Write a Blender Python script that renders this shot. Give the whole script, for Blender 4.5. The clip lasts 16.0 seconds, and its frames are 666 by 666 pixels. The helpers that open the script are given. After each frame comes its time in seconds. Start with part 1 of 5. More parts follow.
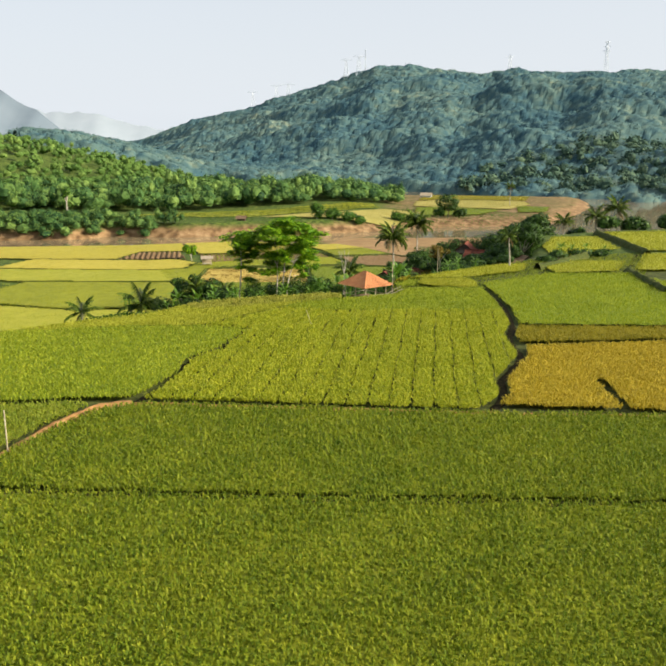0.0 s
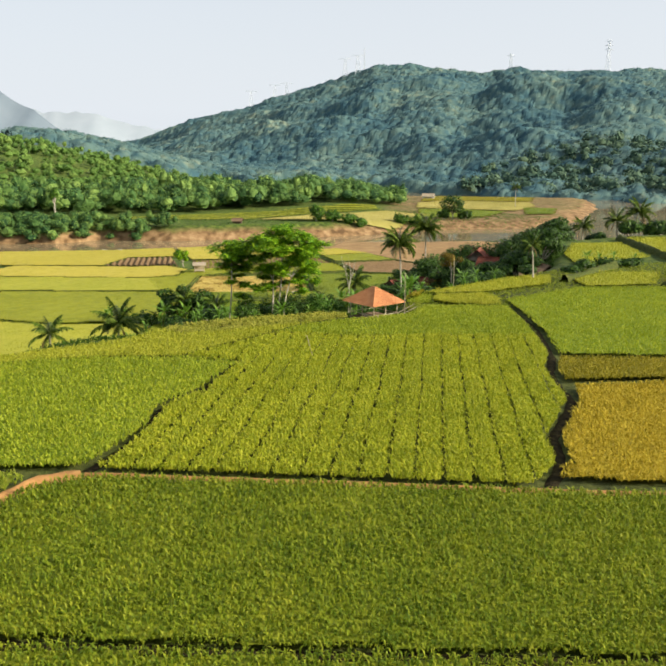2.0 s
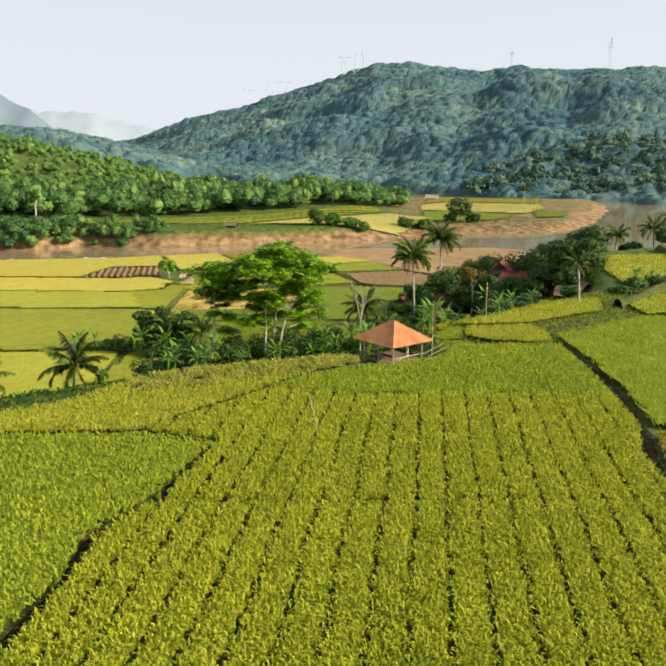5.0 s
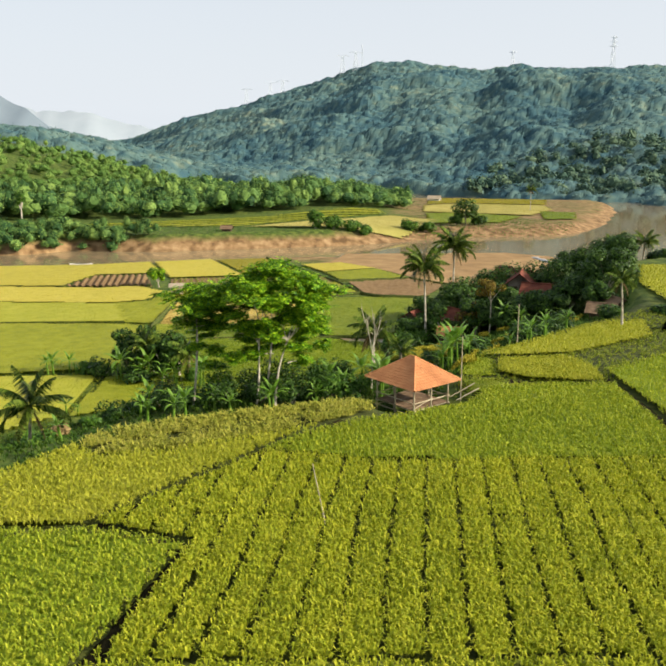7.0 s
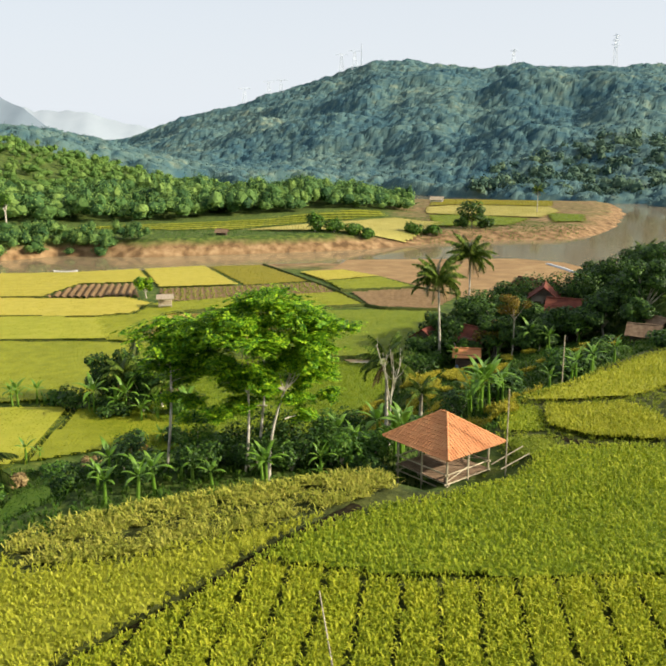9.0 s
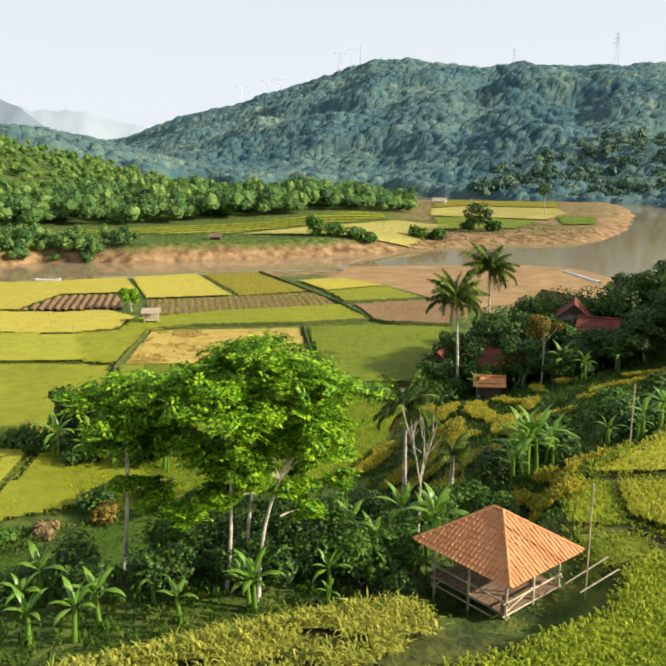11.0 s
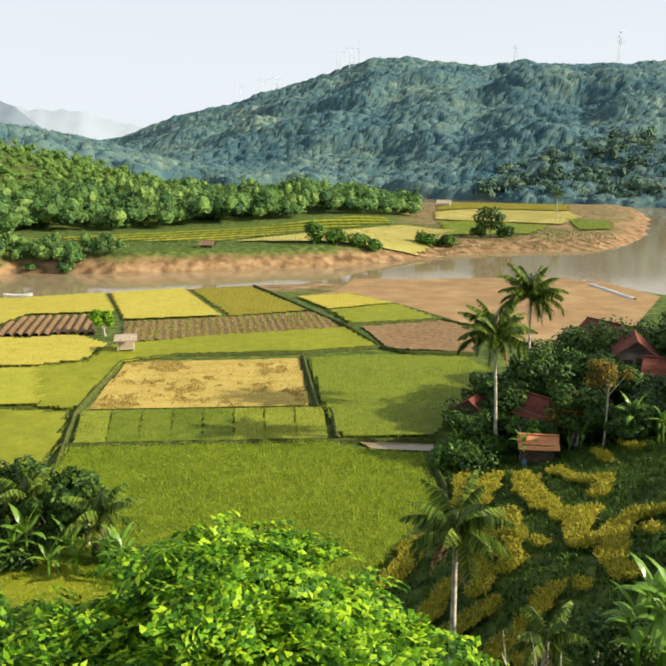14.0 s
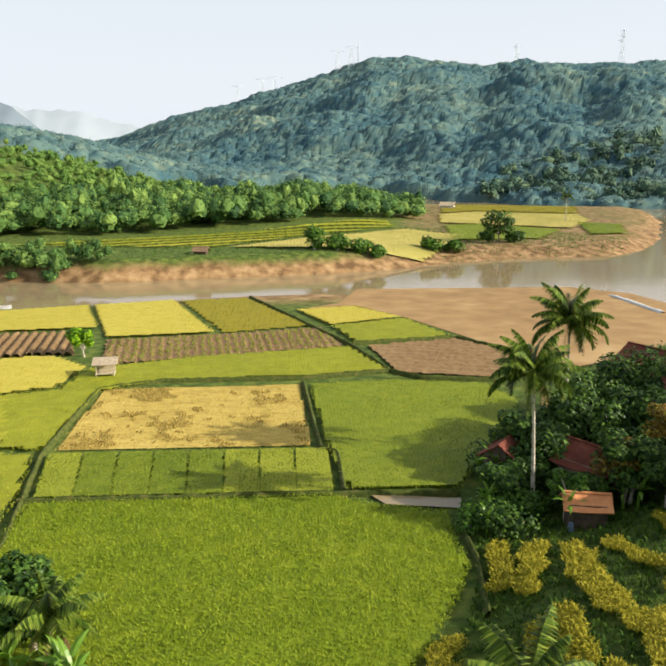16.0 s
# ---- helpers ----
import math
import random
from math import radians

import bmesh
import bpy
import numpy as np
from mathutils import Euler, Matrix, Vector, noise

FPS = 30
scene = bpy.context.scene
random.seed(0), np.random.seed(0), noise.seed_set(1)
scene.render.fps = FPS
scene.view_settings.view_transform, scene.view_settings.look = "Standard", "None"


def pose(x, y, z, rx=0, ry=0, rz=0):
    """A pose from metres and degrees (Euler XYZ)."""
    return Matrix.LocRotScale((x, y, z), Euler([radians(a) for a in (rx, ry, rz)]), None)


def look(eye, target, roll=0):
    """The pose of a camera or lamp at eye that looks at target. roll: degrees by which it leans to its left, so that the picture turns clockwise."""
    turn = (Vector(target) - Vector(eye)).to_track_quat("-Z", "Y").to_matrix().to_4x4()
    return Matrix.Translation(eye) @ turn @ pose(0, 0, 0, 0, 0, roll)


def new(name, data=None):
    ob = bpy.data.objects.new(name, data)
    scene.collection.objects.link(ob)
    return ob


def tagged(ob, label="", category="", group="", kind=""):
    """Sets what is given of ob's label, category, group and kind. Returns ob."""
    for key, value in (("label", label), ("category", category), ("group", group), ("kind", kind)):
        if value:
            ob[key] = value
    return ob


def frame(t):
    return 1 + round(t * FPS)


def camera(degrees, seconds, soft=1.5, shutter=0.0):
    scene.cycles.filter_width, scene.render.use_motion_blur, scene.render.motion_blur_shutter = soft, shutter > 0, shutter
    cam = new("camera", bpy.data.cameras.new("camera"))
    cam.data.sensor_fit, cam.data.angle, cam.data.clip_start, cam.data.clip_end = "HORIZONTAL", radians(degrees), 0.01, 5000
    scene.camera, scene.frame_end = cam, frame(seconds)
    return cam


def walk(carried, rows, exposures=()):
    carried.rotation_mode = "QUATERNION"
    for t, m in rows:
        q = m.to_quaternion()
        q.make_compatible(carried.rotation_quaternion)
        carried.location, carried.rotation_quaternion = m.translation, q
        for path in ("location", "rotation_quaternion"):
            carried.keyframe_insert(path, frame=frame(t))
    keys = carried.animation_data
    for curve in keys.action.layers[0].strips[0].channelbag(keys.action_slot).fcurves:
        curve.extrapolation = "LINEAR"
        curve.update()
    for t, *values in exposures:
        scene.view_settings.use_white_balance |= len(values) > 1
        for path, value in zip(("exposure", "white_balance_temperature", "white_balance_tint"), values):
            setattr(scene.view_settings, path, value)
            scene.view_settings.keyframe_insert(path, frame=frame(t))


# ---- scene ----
EV = 0.56
cam = camera(45.0, 16.0, soft=2.2)
ROWS = [
    (0.0, (-0.00, 0.00, 24.21), (4.22, 97.48, 2.29)),
    (1.0, (0.01, 5.66, 24.10), (4.31, 103.14, 2.20)),
    (2.0, (0.00, 11.12, 24.05), (4.39, 108.59, 2.14)),
    (3.0, (-0.02, 16.47, 24.02), (4.46, 113.94, 2.11)),
    (4.0, (-0.04, 21.78, 24.01), (4.53, 119.24, 2.08)),
    (5.0, (-0.06, 27.10, 24.01), (4.60, 124.55, 2.06)),
    (6.0, (-0.07, 32.44, 24.01), (4.67, 129.88, 2.04)),
    (7.0, (-0.08, 37.82, 24.00), (4.76, 135.25, 2.01)),
    (8.0, (-0.08, 43.23, 24.00), (4.85, 140.65, 1.99)),
    (9.0, (-0.07, 48.65, 24.00), (4.95, 146.07, 1.97)),
    (10.0, (-0.06, 54.08, 24.00), (5.06, 151.48, 1.95)),
    (11.0, (-0.03, 59.48, 24.01), (5.18, 156.88, 1.95)),
    (12.0, (-0.01, 64.84, 24.04), (5.30, 162.23, 1.96)),
    (13.0, (0.02, 70.13, 24.07), (5.41, 167.52, 1.99)),
    (14.0, (0.03, 75.36, 24.12), (5.52, 172.73, 2.04)),
    (15.0, (0.04, 80.51, 24.16), (5.61, 177.88, 2.10)),
    (16.0, (0.03, 85.61, 24.21), (5.69, 182.98, 2.16)),
]
walk(cam, [(t, look(eye, aim)) for t, eye, aim in ROWS], [(0.0, EV), (9.0, EV + 0.03), (12.0, EV + 0.1), (16.0, EV + 0.1)])

# ---- world and sun ----
SUN_AZ, SUN_EL = 106.0, 26.0        # degrees: azimuth clockwise from +y, height
world = bpy.data.worlds.new("world")
scene.world = world
world.use_nodes = True
wn, wl = world.node_tree.nodes, world.node_tree.links
wn.clear()
sky = wn.new("ShaderNodeTexSky")
sky.sky_type, sky.sun_disc = "NISHITA", False
sky.sun_elevation, sky.sun_rotation = radians(SUN_EL), radians(SUN_AZ)
sky.air_density, sky.dust_density, sky.ozone_density = 1.0, 6.0, 1.0
haze = wn.new("ShaderNodeMix")
haze.data_type = "RGBA"
haze.inputs[7].default_value = (6.3, 6.7, 7.15, 1)
# the white haze lies along the horizon and thins out overhead
way = wn.new("ShaderNodeTexCoord")
high = wn.new("ShaderNodeSeparateXYZ")
thin = wn.new("ShaderNodeMapRange")
thin.inputs[1].default_value, thin.inputs[2].default_value = 0.05, 0.7
thin.inputs[3].default_value, thin.inputs[4].default_value = 0.82, 0.3
wl.new(way.outputs["Generated"], high.inputs[0])
wl.new(high.outputs[2], thin.inputs[0])
wl.new(thin.outputs[0], haze.inputs[0])
bgd = wn.new("ShaderNodeBackground")
bgd.inputs[1].default_value = 0.1
wout = wn.new("ShaderNodeOutputWorld")
wl.new(sky.outputs[0], haze.inputs[6])
wl.new(haze.outputs[2], bgd.inputs[0])
wl.new(bgd.outputs[0], wout.inputs[0])
sun_data = bpy.data.lights.new("sun", "SUN")
sun_data.energy, sun_data.angle, sun_data.color = 5.0, radians(0.7), (1.0, 0.9, 0.74)
sun = new("sun", sun_data)
sa, se = radians(SUN_AZ), radians(SUN_EL)
sun.matrix_world = look((math.sin(sa) * math.cos(se) * 100, math.cos(sa) * math.cos(se) * 100, math.sin(se) * 100), (0, 0, 0))


# ---- materials ----
def material(name, ramp, scale=3.0, rough=0.8, island=0.0, detail=4.0, bump=0.0, bump_scale=20.0,
             translucent=0.0, patch=0.0, patch_scale=0.08, metal=0.0, spec=0.2, stretch=None):
    """ramp: base colours from dark to light. island: weight of the random value of each piece; patch: of broad stains."""
    m = bpy.data.materials.new(name)
    m.use_nodes = True
    n, k = m.node_tree.nodes, m.node_tree.links
    p = n["Principled BSDF"]
    p.inputs["Roughness"].default_value = rough
    p.inputs["Metallic"].default_value = metal
    p.inputs["Specular IOR Level"].default_value = spec
    geo = n.new("ShaderNodeNewGeometry")
    where = geo.outputs["Position"]
    if stretch:
        mp = n.new("ShaderNodeMapping")
        mp.inputs["Scale"].default_value = stretch
        k.new(where, mp.inputs[0])
        where = mp.outputs[0]
    tex = n.new("ShaderNodeTexNoise")
    tex.inputs["Scale"].default_value, tex.inputs["Detail"].default_value = scale, detail
    k.new(where, tex.inputs["Vector"])
    broad = n.new("ShaderNodeTexNoise")
    broad.inputs["Scale"].default_value, broad.inputs["Detail"].default_value = patch_scale, 3.0
    k.new(where, broad.inputs["Vector"])

    def blend(a, b, w):
        mx = n.new("ShaderNodeMix")
        mx.inputs[0].default_value = w
        k.new(a, mx.inputs[2])
        k.new(b, mx.inputs[3])
        return mx.outputs[0]
    value = tex.outputs[0]
    if patch:
        value = blend(value, broad.outputs[0], patch)
    if island:
        value = blend(value, geo.outputs["Random Per Island"], island)
    r = n.new("ShaderNodeValToRGB")
    r.color_ramp.elements[0].position, r.color_ramp.elements[1].position = 0.28, 0.72
    while len(r.color_ramp.elements) < len(ramp):
        r.color_ramp.elements.new(0.5)
    for i, c in enumerate(ramp):
        r.color_ramp.elements[i].position = 0.26 + 0.48 * i / max(1, len(ramp) - 1)
        r.color_ramp.elements[i].color = (*c, 1)
    k.new(value, r.inputs[0])
    k.new(r.outputs[0], p.inputs["Base Color"])
    if bump:
        bt = n.new("ShaderNodeTexNoise")
        bt.inputs["Scale"].default_value, bt.inputs["Detail"].default_value = bump_scale, 5.0
        k.new(where, bt.inputs["Vector"])
        bn = n.new("ShaderNodeBump")
        bn.inputs["Strength"].default_value, bn.inputs["Distance"].default_value = bump, 1.0 / bump_scale
        k.new(bt.outputs[0], bn.inputs["Height"])
        k.new(bn.outputs[0], p.inputs["Normal"])
    if translucent:
        tr = n.new("ShaderNodeBsdfTranslucent")
        k.new(r.outputs[0], tr.inputs["Color"])
        mx = n.new("ShaderNodeMixShader")
        mx.inputs[0].default_value = translucent
        k.new(p.outputs[0], mx.inputs[1])
        k.new(tr.outputs[0], mx.inputs[2])
        k.new(mx.outputs[0], n["Material Output"].inputs[0])
    return m


RICE = material("rice_green", [(0.2, 0.255, 0.012), (0.335, 0.38, 0.018), (0.49, 0.49, 0.034)], 0.9, 0.6, 0.45, translucent=0.3, patch=0.3, patch_scale=0.12)
RICE_TOP = material("rice_fresh_green", [(0.16, 0.235, 0.012), (0.285, 0.355, 0.018), (0.43, 0.46, 0.034)], 0.9, 0.6, 0.45, translucent=0.3, patch=0.35, patch_scale=0.15)
RICE_BRIGHT = material("rice_bright_green", [(0.115, 0.185, 0.008), (0.2, 0.275, 0.013), (0.315, 0.37, 0.024)], 0.9, 0.6, 0.4, translucent=0.3, patch=0.35, patch_scale=0.12)
RICE_MID = material("rice_mid_green", [(0.08, 0.142, 0.006), (0.178, 0.234, 0.010), (0.30, 0.325, 0.02)], 0.9, 0.6, 0.4, translucent=0.3, patch=0.45, patch_scale=0.22)
RICE_DEEP = material("rice_deep_green", [(0.125, 0.185, 0.012), (0.215, 0.275, 0.02), (0.33, 0.36, 0.034)], 0.9, 0.6, 0.45, translucent=0.3, patch=0.3, patch_scale=0.12)
RICE_LIME = material("rice_lime", [(0.23, 0.27, 0.016), (0.36, 0.38, 0.028), (0.49, 0.48, 0.05)], 0.7, 0.6, 0.35, translucent=0.3, patch=0.35, patch_scale=0.1)
RICE_GOLD = material("rice_gold", [(0.34, 0.3, 0.034), (0.47, 0.41, 0.055), (0.58, 0.5, 0.09)], 0.7, 0.7, 0.35, translucent=0.2, patch=0.3)
RICE_RIPE = material("rice_ripe", [(0.29, 0.235, 0.014), (0.43, 0.335, 0.022), (0.53, 0.42, 0.042)], 0.9, 0.7, 0.4, translucent=0.2, patch=0.3)
RICE_OLIVE = material("rice_olive", [(0.18, 0.175, 0.012), (0.28, 0.245, 0.016), (0.37, 0.31, 0.022)], 0.9, 0.7, 0.4, translucent=0.2, patch=0.3)
RICE_TERRACE = material("rice_terrace", [(0.2, 0.19, 0.012), (0.33, 0.3, 0.02), (0.46, 0.41, 0.04)], 0.9, 0.7, 0.4, translucent=0.2, patch=0.3)
STRAW = material("straw", [(0.25, 0.175, 0.036), (0.44, 0.335, 0.08), (0.54, 0.43, 0.125)], 1.4, 0.9, 0.2, patch=0.45, patch_scale=0.35, bump=0.6, bump_scale=6, stretch=(0.6, 1.5, 1))
SOIL = material("bare_soil", [(0.12, 0.072, 0.032), (0.21, 0.135, 0.062), (0.30, 0.205, 0.10)], 1.5, 0.95, patch=0.4, bump=0.5, bump_scale=6)
SAND = material("sandy_bank", [(0.17, 0.105, 0.048), (0.29, 0.185, 0.082), (0.43, 0.31, 0.15)], 0.28, 0.95, patch=0.5, patch_scale=0.05, bump=0.4, bump_scale=4)
DIKE = material("grassy_dike", [(0.03, 0.045, 0.008), (0.055, 0.075, 0.012), (0.12, 0.11, 0.03)], 2.5, 0.9, bump=0.6, bump_scale=8)
PATH = material("earth_path", [(0.24, 0.125, 0.045), (0.36, 0.19, 0.065), (0.42, 0.27, 0.10)], 1.2, 0.95, bump=0.4, bump_scale=10)
LEAF = material("leaf_bright", [(0.032, 0.11, 0.005), (0.125, 0.305, 0.010), (0.39, 0.58, 0.02)], 1.2, 0.5, 0.55, translucent=0.35, patch=0.2, patch_scale=0.5)
SLOPE_GRASS = material("slope_grass", [(0.014, 0.045, 0.003), (0.042, 0.10, 0.006), (0.09, 0.15, 0.012)], 0.8, 0.7, 0.4, translucent=0.2, patch=0.35, patch_scale=0.3)
LEAF_DARK = material("leaf_dark", [(0.012, 0.036, 0.007), (0.036, 0.085, 0.012), (0.085, 0.165, 0.02)], 1.0, 0.5, 0.6, translucent=0.2)
LEAF_MID = material("leaf_mid", [(0.025, 0.07, 0.008), (0.055, 0.14, 0.012), (0.11, 0.21, 0.02)], 1.0, 0.5, 0.6, translucent=0.25)
LEAF_RUST = material("leaf_rust", [(0.09, 0.075, 0.012), (0.2, 0.12, 0.02), (0.28, 0.24, 0.03)], 1.0, 0.6, 0.6, translucent=0.25)
PALM = material("palm_leaf", [(0.03, 0.06, 0.008), (0.075, 0.135, 0.012), (0.19, 0.25, 0.035)], 1.0, 0.42, 0.6, translucent=0.25, spec=0.2)
BANANA = material("banana_leaf", [(0.06, 0.15, 0.012), (0.13, 0.27, 0.02), (0.24, 0.38, 0.06)], 1.0, 0.4, 0.6, translucent=0.35, spec=0.5)
DRYLEAF = material("dry_leaf", [(0.11, 0.075, 0.03), (0.21, 0.15, 0.06), (0.31, 0.23, 0.10)], 1.5, 0.9, 0.5)
BARK = material("bark", [(0.24, 0.21, 0.16), (0.42, 0.38, 0.3), (0.6, 0.56, 0.46)], 3.0, 0.9, bump=0.5, bump_scale=12)
# a little blue for distance haze is put into this green
WOOD_FAR = material("woodland", [(0.018, 0.06, 0.018), (0.066, 0.145, 0.032), (0.18, 0.28, 0.058)], 0.09, 0.7, 0.5, translucent=0.15, patch=0.3, patch_scale=0.02)
# distance haze over the hill is put into this base colour as blue
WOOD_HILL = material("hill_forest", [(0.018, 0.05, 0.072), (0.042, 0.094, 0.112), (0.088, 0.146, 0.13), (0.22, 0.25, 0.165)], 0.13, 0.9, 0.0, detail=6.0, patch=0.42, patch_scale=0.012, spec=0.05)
TILE = material("clay_tile", [(0.40, 0.15, 0.06), (0.54, 0.235, 0.098), (0.62, 0.31, 0.14)], 1.6, 0.8, 0.35, bump=0.2, bump_scale=30)
TILE_OLD = material("old_clay_tile", [(0.08, 0.026, 0.018), (0.16, 0.048, 0.03), (0.26, 0.09, 0.05)], 1.2, 0.85, 0.3, bump=0.3, bump_scale=20)
BAMBOO = material("weathered_bamboo", [(0.26, 0.21, 0.13), (0.42, 0.36, 0.24), (0.56, 0.49, 0.34)], 3.0, 0.7, bump=0.2, bump_scale=25)
PLASTER = material("pale_plaster", [(0.12, 0.10, 0.075), (0.20, 0.165, 0.125), (0.30, 0.26, 0.20)], 0.8, 0.9, bump=0.2)
PLANK = material("brown_planks", [(0.10, 0.065, 0.04), (0.19, 0.125, 0.075), (0.28, 0.2, 0.125)], 3.0, 0.85, 0.3, bump=0.3, bump_scale=20)
VERGE = material("dry_verge_grass", [(0.18, 0.215, 0.02), (0.31, 0.32, 0.038), (0.45, 0.42, 0.075)], 0.9, 0.7, 0.4, translucent=0.2, patch=0.4, patch_scale=0.25)
THATCH = material("grey_thatch", [(0.24, 0.19, 0.13), (0.36, 0.30, 0.21), (0.46, 0.39, 0.29)], 2.5, 0.95, bump=0.5, bump_scale=15)
# pylon steel is paled in its base colour to stand for haze
STEEL = material("hazed_steel", [(0.60, 0.65, 0.70), (0.70, 0.75, 0.80)], 1.0, 0.6)
HULL = material("white_hull", [(0.62, 0.62, 0.60), (0.78, 0.78, 0.76)], 1.5, 0.5)
DARKWOOD = material("dark_timber", [(0.05, 0.035, 0.025), (0.11, 0.08, 0.055)], 3.0, 0.85)
CLOTH = material("blue_sacking", [(0.10, 0.16, 0.24), (0.20, 0.27, 0.34)], 4.0, 0.8)
SCRUB = material("light_scrub", [(0.045, 0.11, 0.02), (0.10, 0.185, 0.034), (0.19, 0.275, 0.06)], 0.1, 0.8, 0.25, translucent=0.2, patch=0.3, patch_scale=0.03)
CROP_PALE = material("pale_crop", [(0.24, 0.23, 0.05), (0.38, 0.335, 0.09), (0.50, 0.41, 0.15)], 0.15, 0.9, 0.2, patch=0.45, patch_scale=0.04)
# both ridge colours have the distance haze painted in, the farther one paler
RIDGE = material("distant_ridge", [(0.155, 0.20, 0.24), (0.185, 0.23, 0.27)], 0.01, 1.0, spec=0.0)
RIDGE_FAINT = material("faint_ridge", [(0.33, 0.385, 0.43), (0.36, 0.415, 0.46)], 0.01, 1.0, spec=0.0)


def ground_material():
    m = bpy.data.materials.new("ground_cover")
    m.use_nodes = True
    n, k = m.node_tree.nodes, m.node_tree.links
    p = n["Principled BSDF"]
    p.inputs["Roughness"].default_value, p.inputs["Specular IOR Level"].default_value = 0.95, 0.2
    geo = n.new("ShaderNodeNewGeometry")
    sep = n.new("ShaderNodeSeparateXYZ")
    k.new(geo.outputs["Position"], sep.inputs[0])

    def noise_at(scale, detail=5.0):
        t = n.new("ShaderNodeTexNoise")
        t.inputs["Scale"].default_value, t.inputs["Detail"].default_value = scale, detail
        k.new(geo.outputs["Position"], t.inputs["Vector"])
        return t.outputs[0]

    def ramp(src, stops):
        r = n.new("ShaderNodeValToRGB")
        while len(r.color_ramp.elements) < len(stops):
            r.color_ramp.elements.new(0.5)
        for e, (at, c) in zip(r.color_ramp.elements, stops):
            e.position, e.color = at, (*c, 1)
        k.new(src, r.inputs[0])
        return r.outputs[0]

    def mix(a, b, w):
        x = n.new("ShaderNodeMix")
        x.data_type = "RGBA"
        k.new(w, x.inputs[0])
        k.new(a, x.inputs[6])
        k.new(b, x.inputs[7])
        return x.outputs[2]

    def span(src, lo, hi):
        r = n.new("ShaderNodeMapRange")
        r.inputs[1].default_value, r.inputs[2].default_value = lo, hi
        k.new(src, r.inputs[0])
        return r.outputs[0]

    def maths(op, a, b):
        x = n.new("ShaderNodeMath")
        x.operation = op
        for i, v in enumerate((a, b)):
            if isinstance(v, float):
                x.inputs[i].default_value = v
            else:
                k.new(v, x.inputs[i])
        return x.outputs[0]
    grass = ramp(noise_at(0.8), [(0.3, (0.03, 0.052, 0.010)), (0.5, (0.065, 0.105, 0.016)), (0.7, (0.14, 0.17, 0.03))])
    mud = ramp(noise_at(0.45, 7.0), [(0.35, (0.11, 0.065, 0.028)), (0.52, (0.24, 0.15, 0.07)), (0.7, (0.36, 0.245, 0.125))])
    # the forest floor takes the haze-blue tint put into the hill canopy colour
    forest = ramp(noise_at(0.02), [(0.35, (0.04, 0.085, 0.06)), (0.6, (0.10, 0.15, 0.085))])
    wob = maths("MULTIPLY", maths("SUBTRACT", noise_at(0.12), 0.5), 2.6)
    low = maths("MULTIPLY", span(maths("ADD", sep.outputs[2], wob), 3.0, 1.5), span(sep.outputs[1], 206.0, 214.0))
    col = mix(grass, mud, low)
    wet = ramp(noise_at(1.5), [(0.35, (0.03, 0.04, 0.01)), (0.65, (0.085, 0.10, 0.02))])
    col = mix(col, wet, maths("MULTIPLY", span(sep.outputs[2], 9.1, 9.5), span(sep.outputs[1], 118.0, 108.0)))
    col = mix(col, forest, span(sep.outputs[1], 480.0, 560.0))
    k.new(col, p.inputs["Base Color"])
    bt = n.new("ShaderNodeBump")
    bt.inputs["Strength"].default_value, bt.inputs["Distance"].default_value = 0.6, 0.2
    k.new(noise_at(4.0), bt.inputs["Height"])
    k.new(bt.outputs[0], p.inputs["Normal"])
    return m


def water_material(name, colour, rough):
    m = bpy.data.materials.new(name)
    m.use_nodes = True
    n, k = m.node_tree.nodes, m.node_tree.links
    p = n["Principled BSDF"]
    p.inputs["Base Color"].default_value = (*colour, 1)
    p.inputs["Roughness"].default_value, p.inputs["IOR"].default_value = rough, 1.33
    t = n.new("ShaderNodeTexNoise")
    t.inputs["Scale"].default_value, t.inputs["Detail"].default_value = 1.1, 4.0
    geo = n.new("ShaderNodeNewGeometry")
    k.new(geo.outputs["Position"], t.inputs["Vector"])
    b = n.new("ShaderNodeBump")
    b.inputs["Strength"].default_value, b.inputs["Distance"].default_value = 0.05, 0.15
    k.new(t.outputs[0], b.inputs["Height"])
    k.new(b.outputs[0], p.inputs["Normal"])
    return m


GROUND = ground_material()
WATER = water_material("muddy_water", (0.25, 0.195, 0.11), 0.06)

# ---- mesh tools ----
rng = np.random.default_rng(7)


def fast_mesh(name, verts, faces, mat, smooth=False):
    """A mesh from arrays; all faces have the same number of corners."""
    verts, faces = np.asarray(verts, np.float32), np.asarray(faces, np.int32)
    me = bpy.data.meshes.new(name)
    me.vertices.add(len(verts))
    me.vertices.foreach_set("co", verts.ravel())
    me.loops.add(faces.size)
    me.loops.foreach_set("vertex_index", faces.ravel())
    me.polygons.add(len(faces))
    me.polygons.foreach_set("loop_start", np.arange(0, faces.size, faces.shape[1], dtype=np.int32))
    me.materials.append(mat)
    me.update(calc_edges=True)
    me.polygons.foreach_set("use_smooth", np.full(len(faces), smooth))
    return me


def join(*pieces):
    """Several (verts, faces) pairs in one."""
    vs, fs, at = [], [], 0
    for v, f in pieces:
        if len(v):
            vs.append(v)
            fs.append(np.asarray(f) + at)
            at += len(v)
    return np.concatenate(vs), np.concatenate(fs)


def part(name, bm, mat, parent, label=""):
    me = bpy.data.meshes.new(name)
    bm.to_mesh(me)
    bm.free()
    me.materials.append(mat)
    ob = new(name, me)
    ob.parent = parent
    return tagged(ob, label)


def array_part(name, vf, mat, parent, label="", smooth=False):
    ob = new(name, fast_mesh(name, *vf, mat, smooth))
    ob.parent = parent
    return tagged(ob, label)


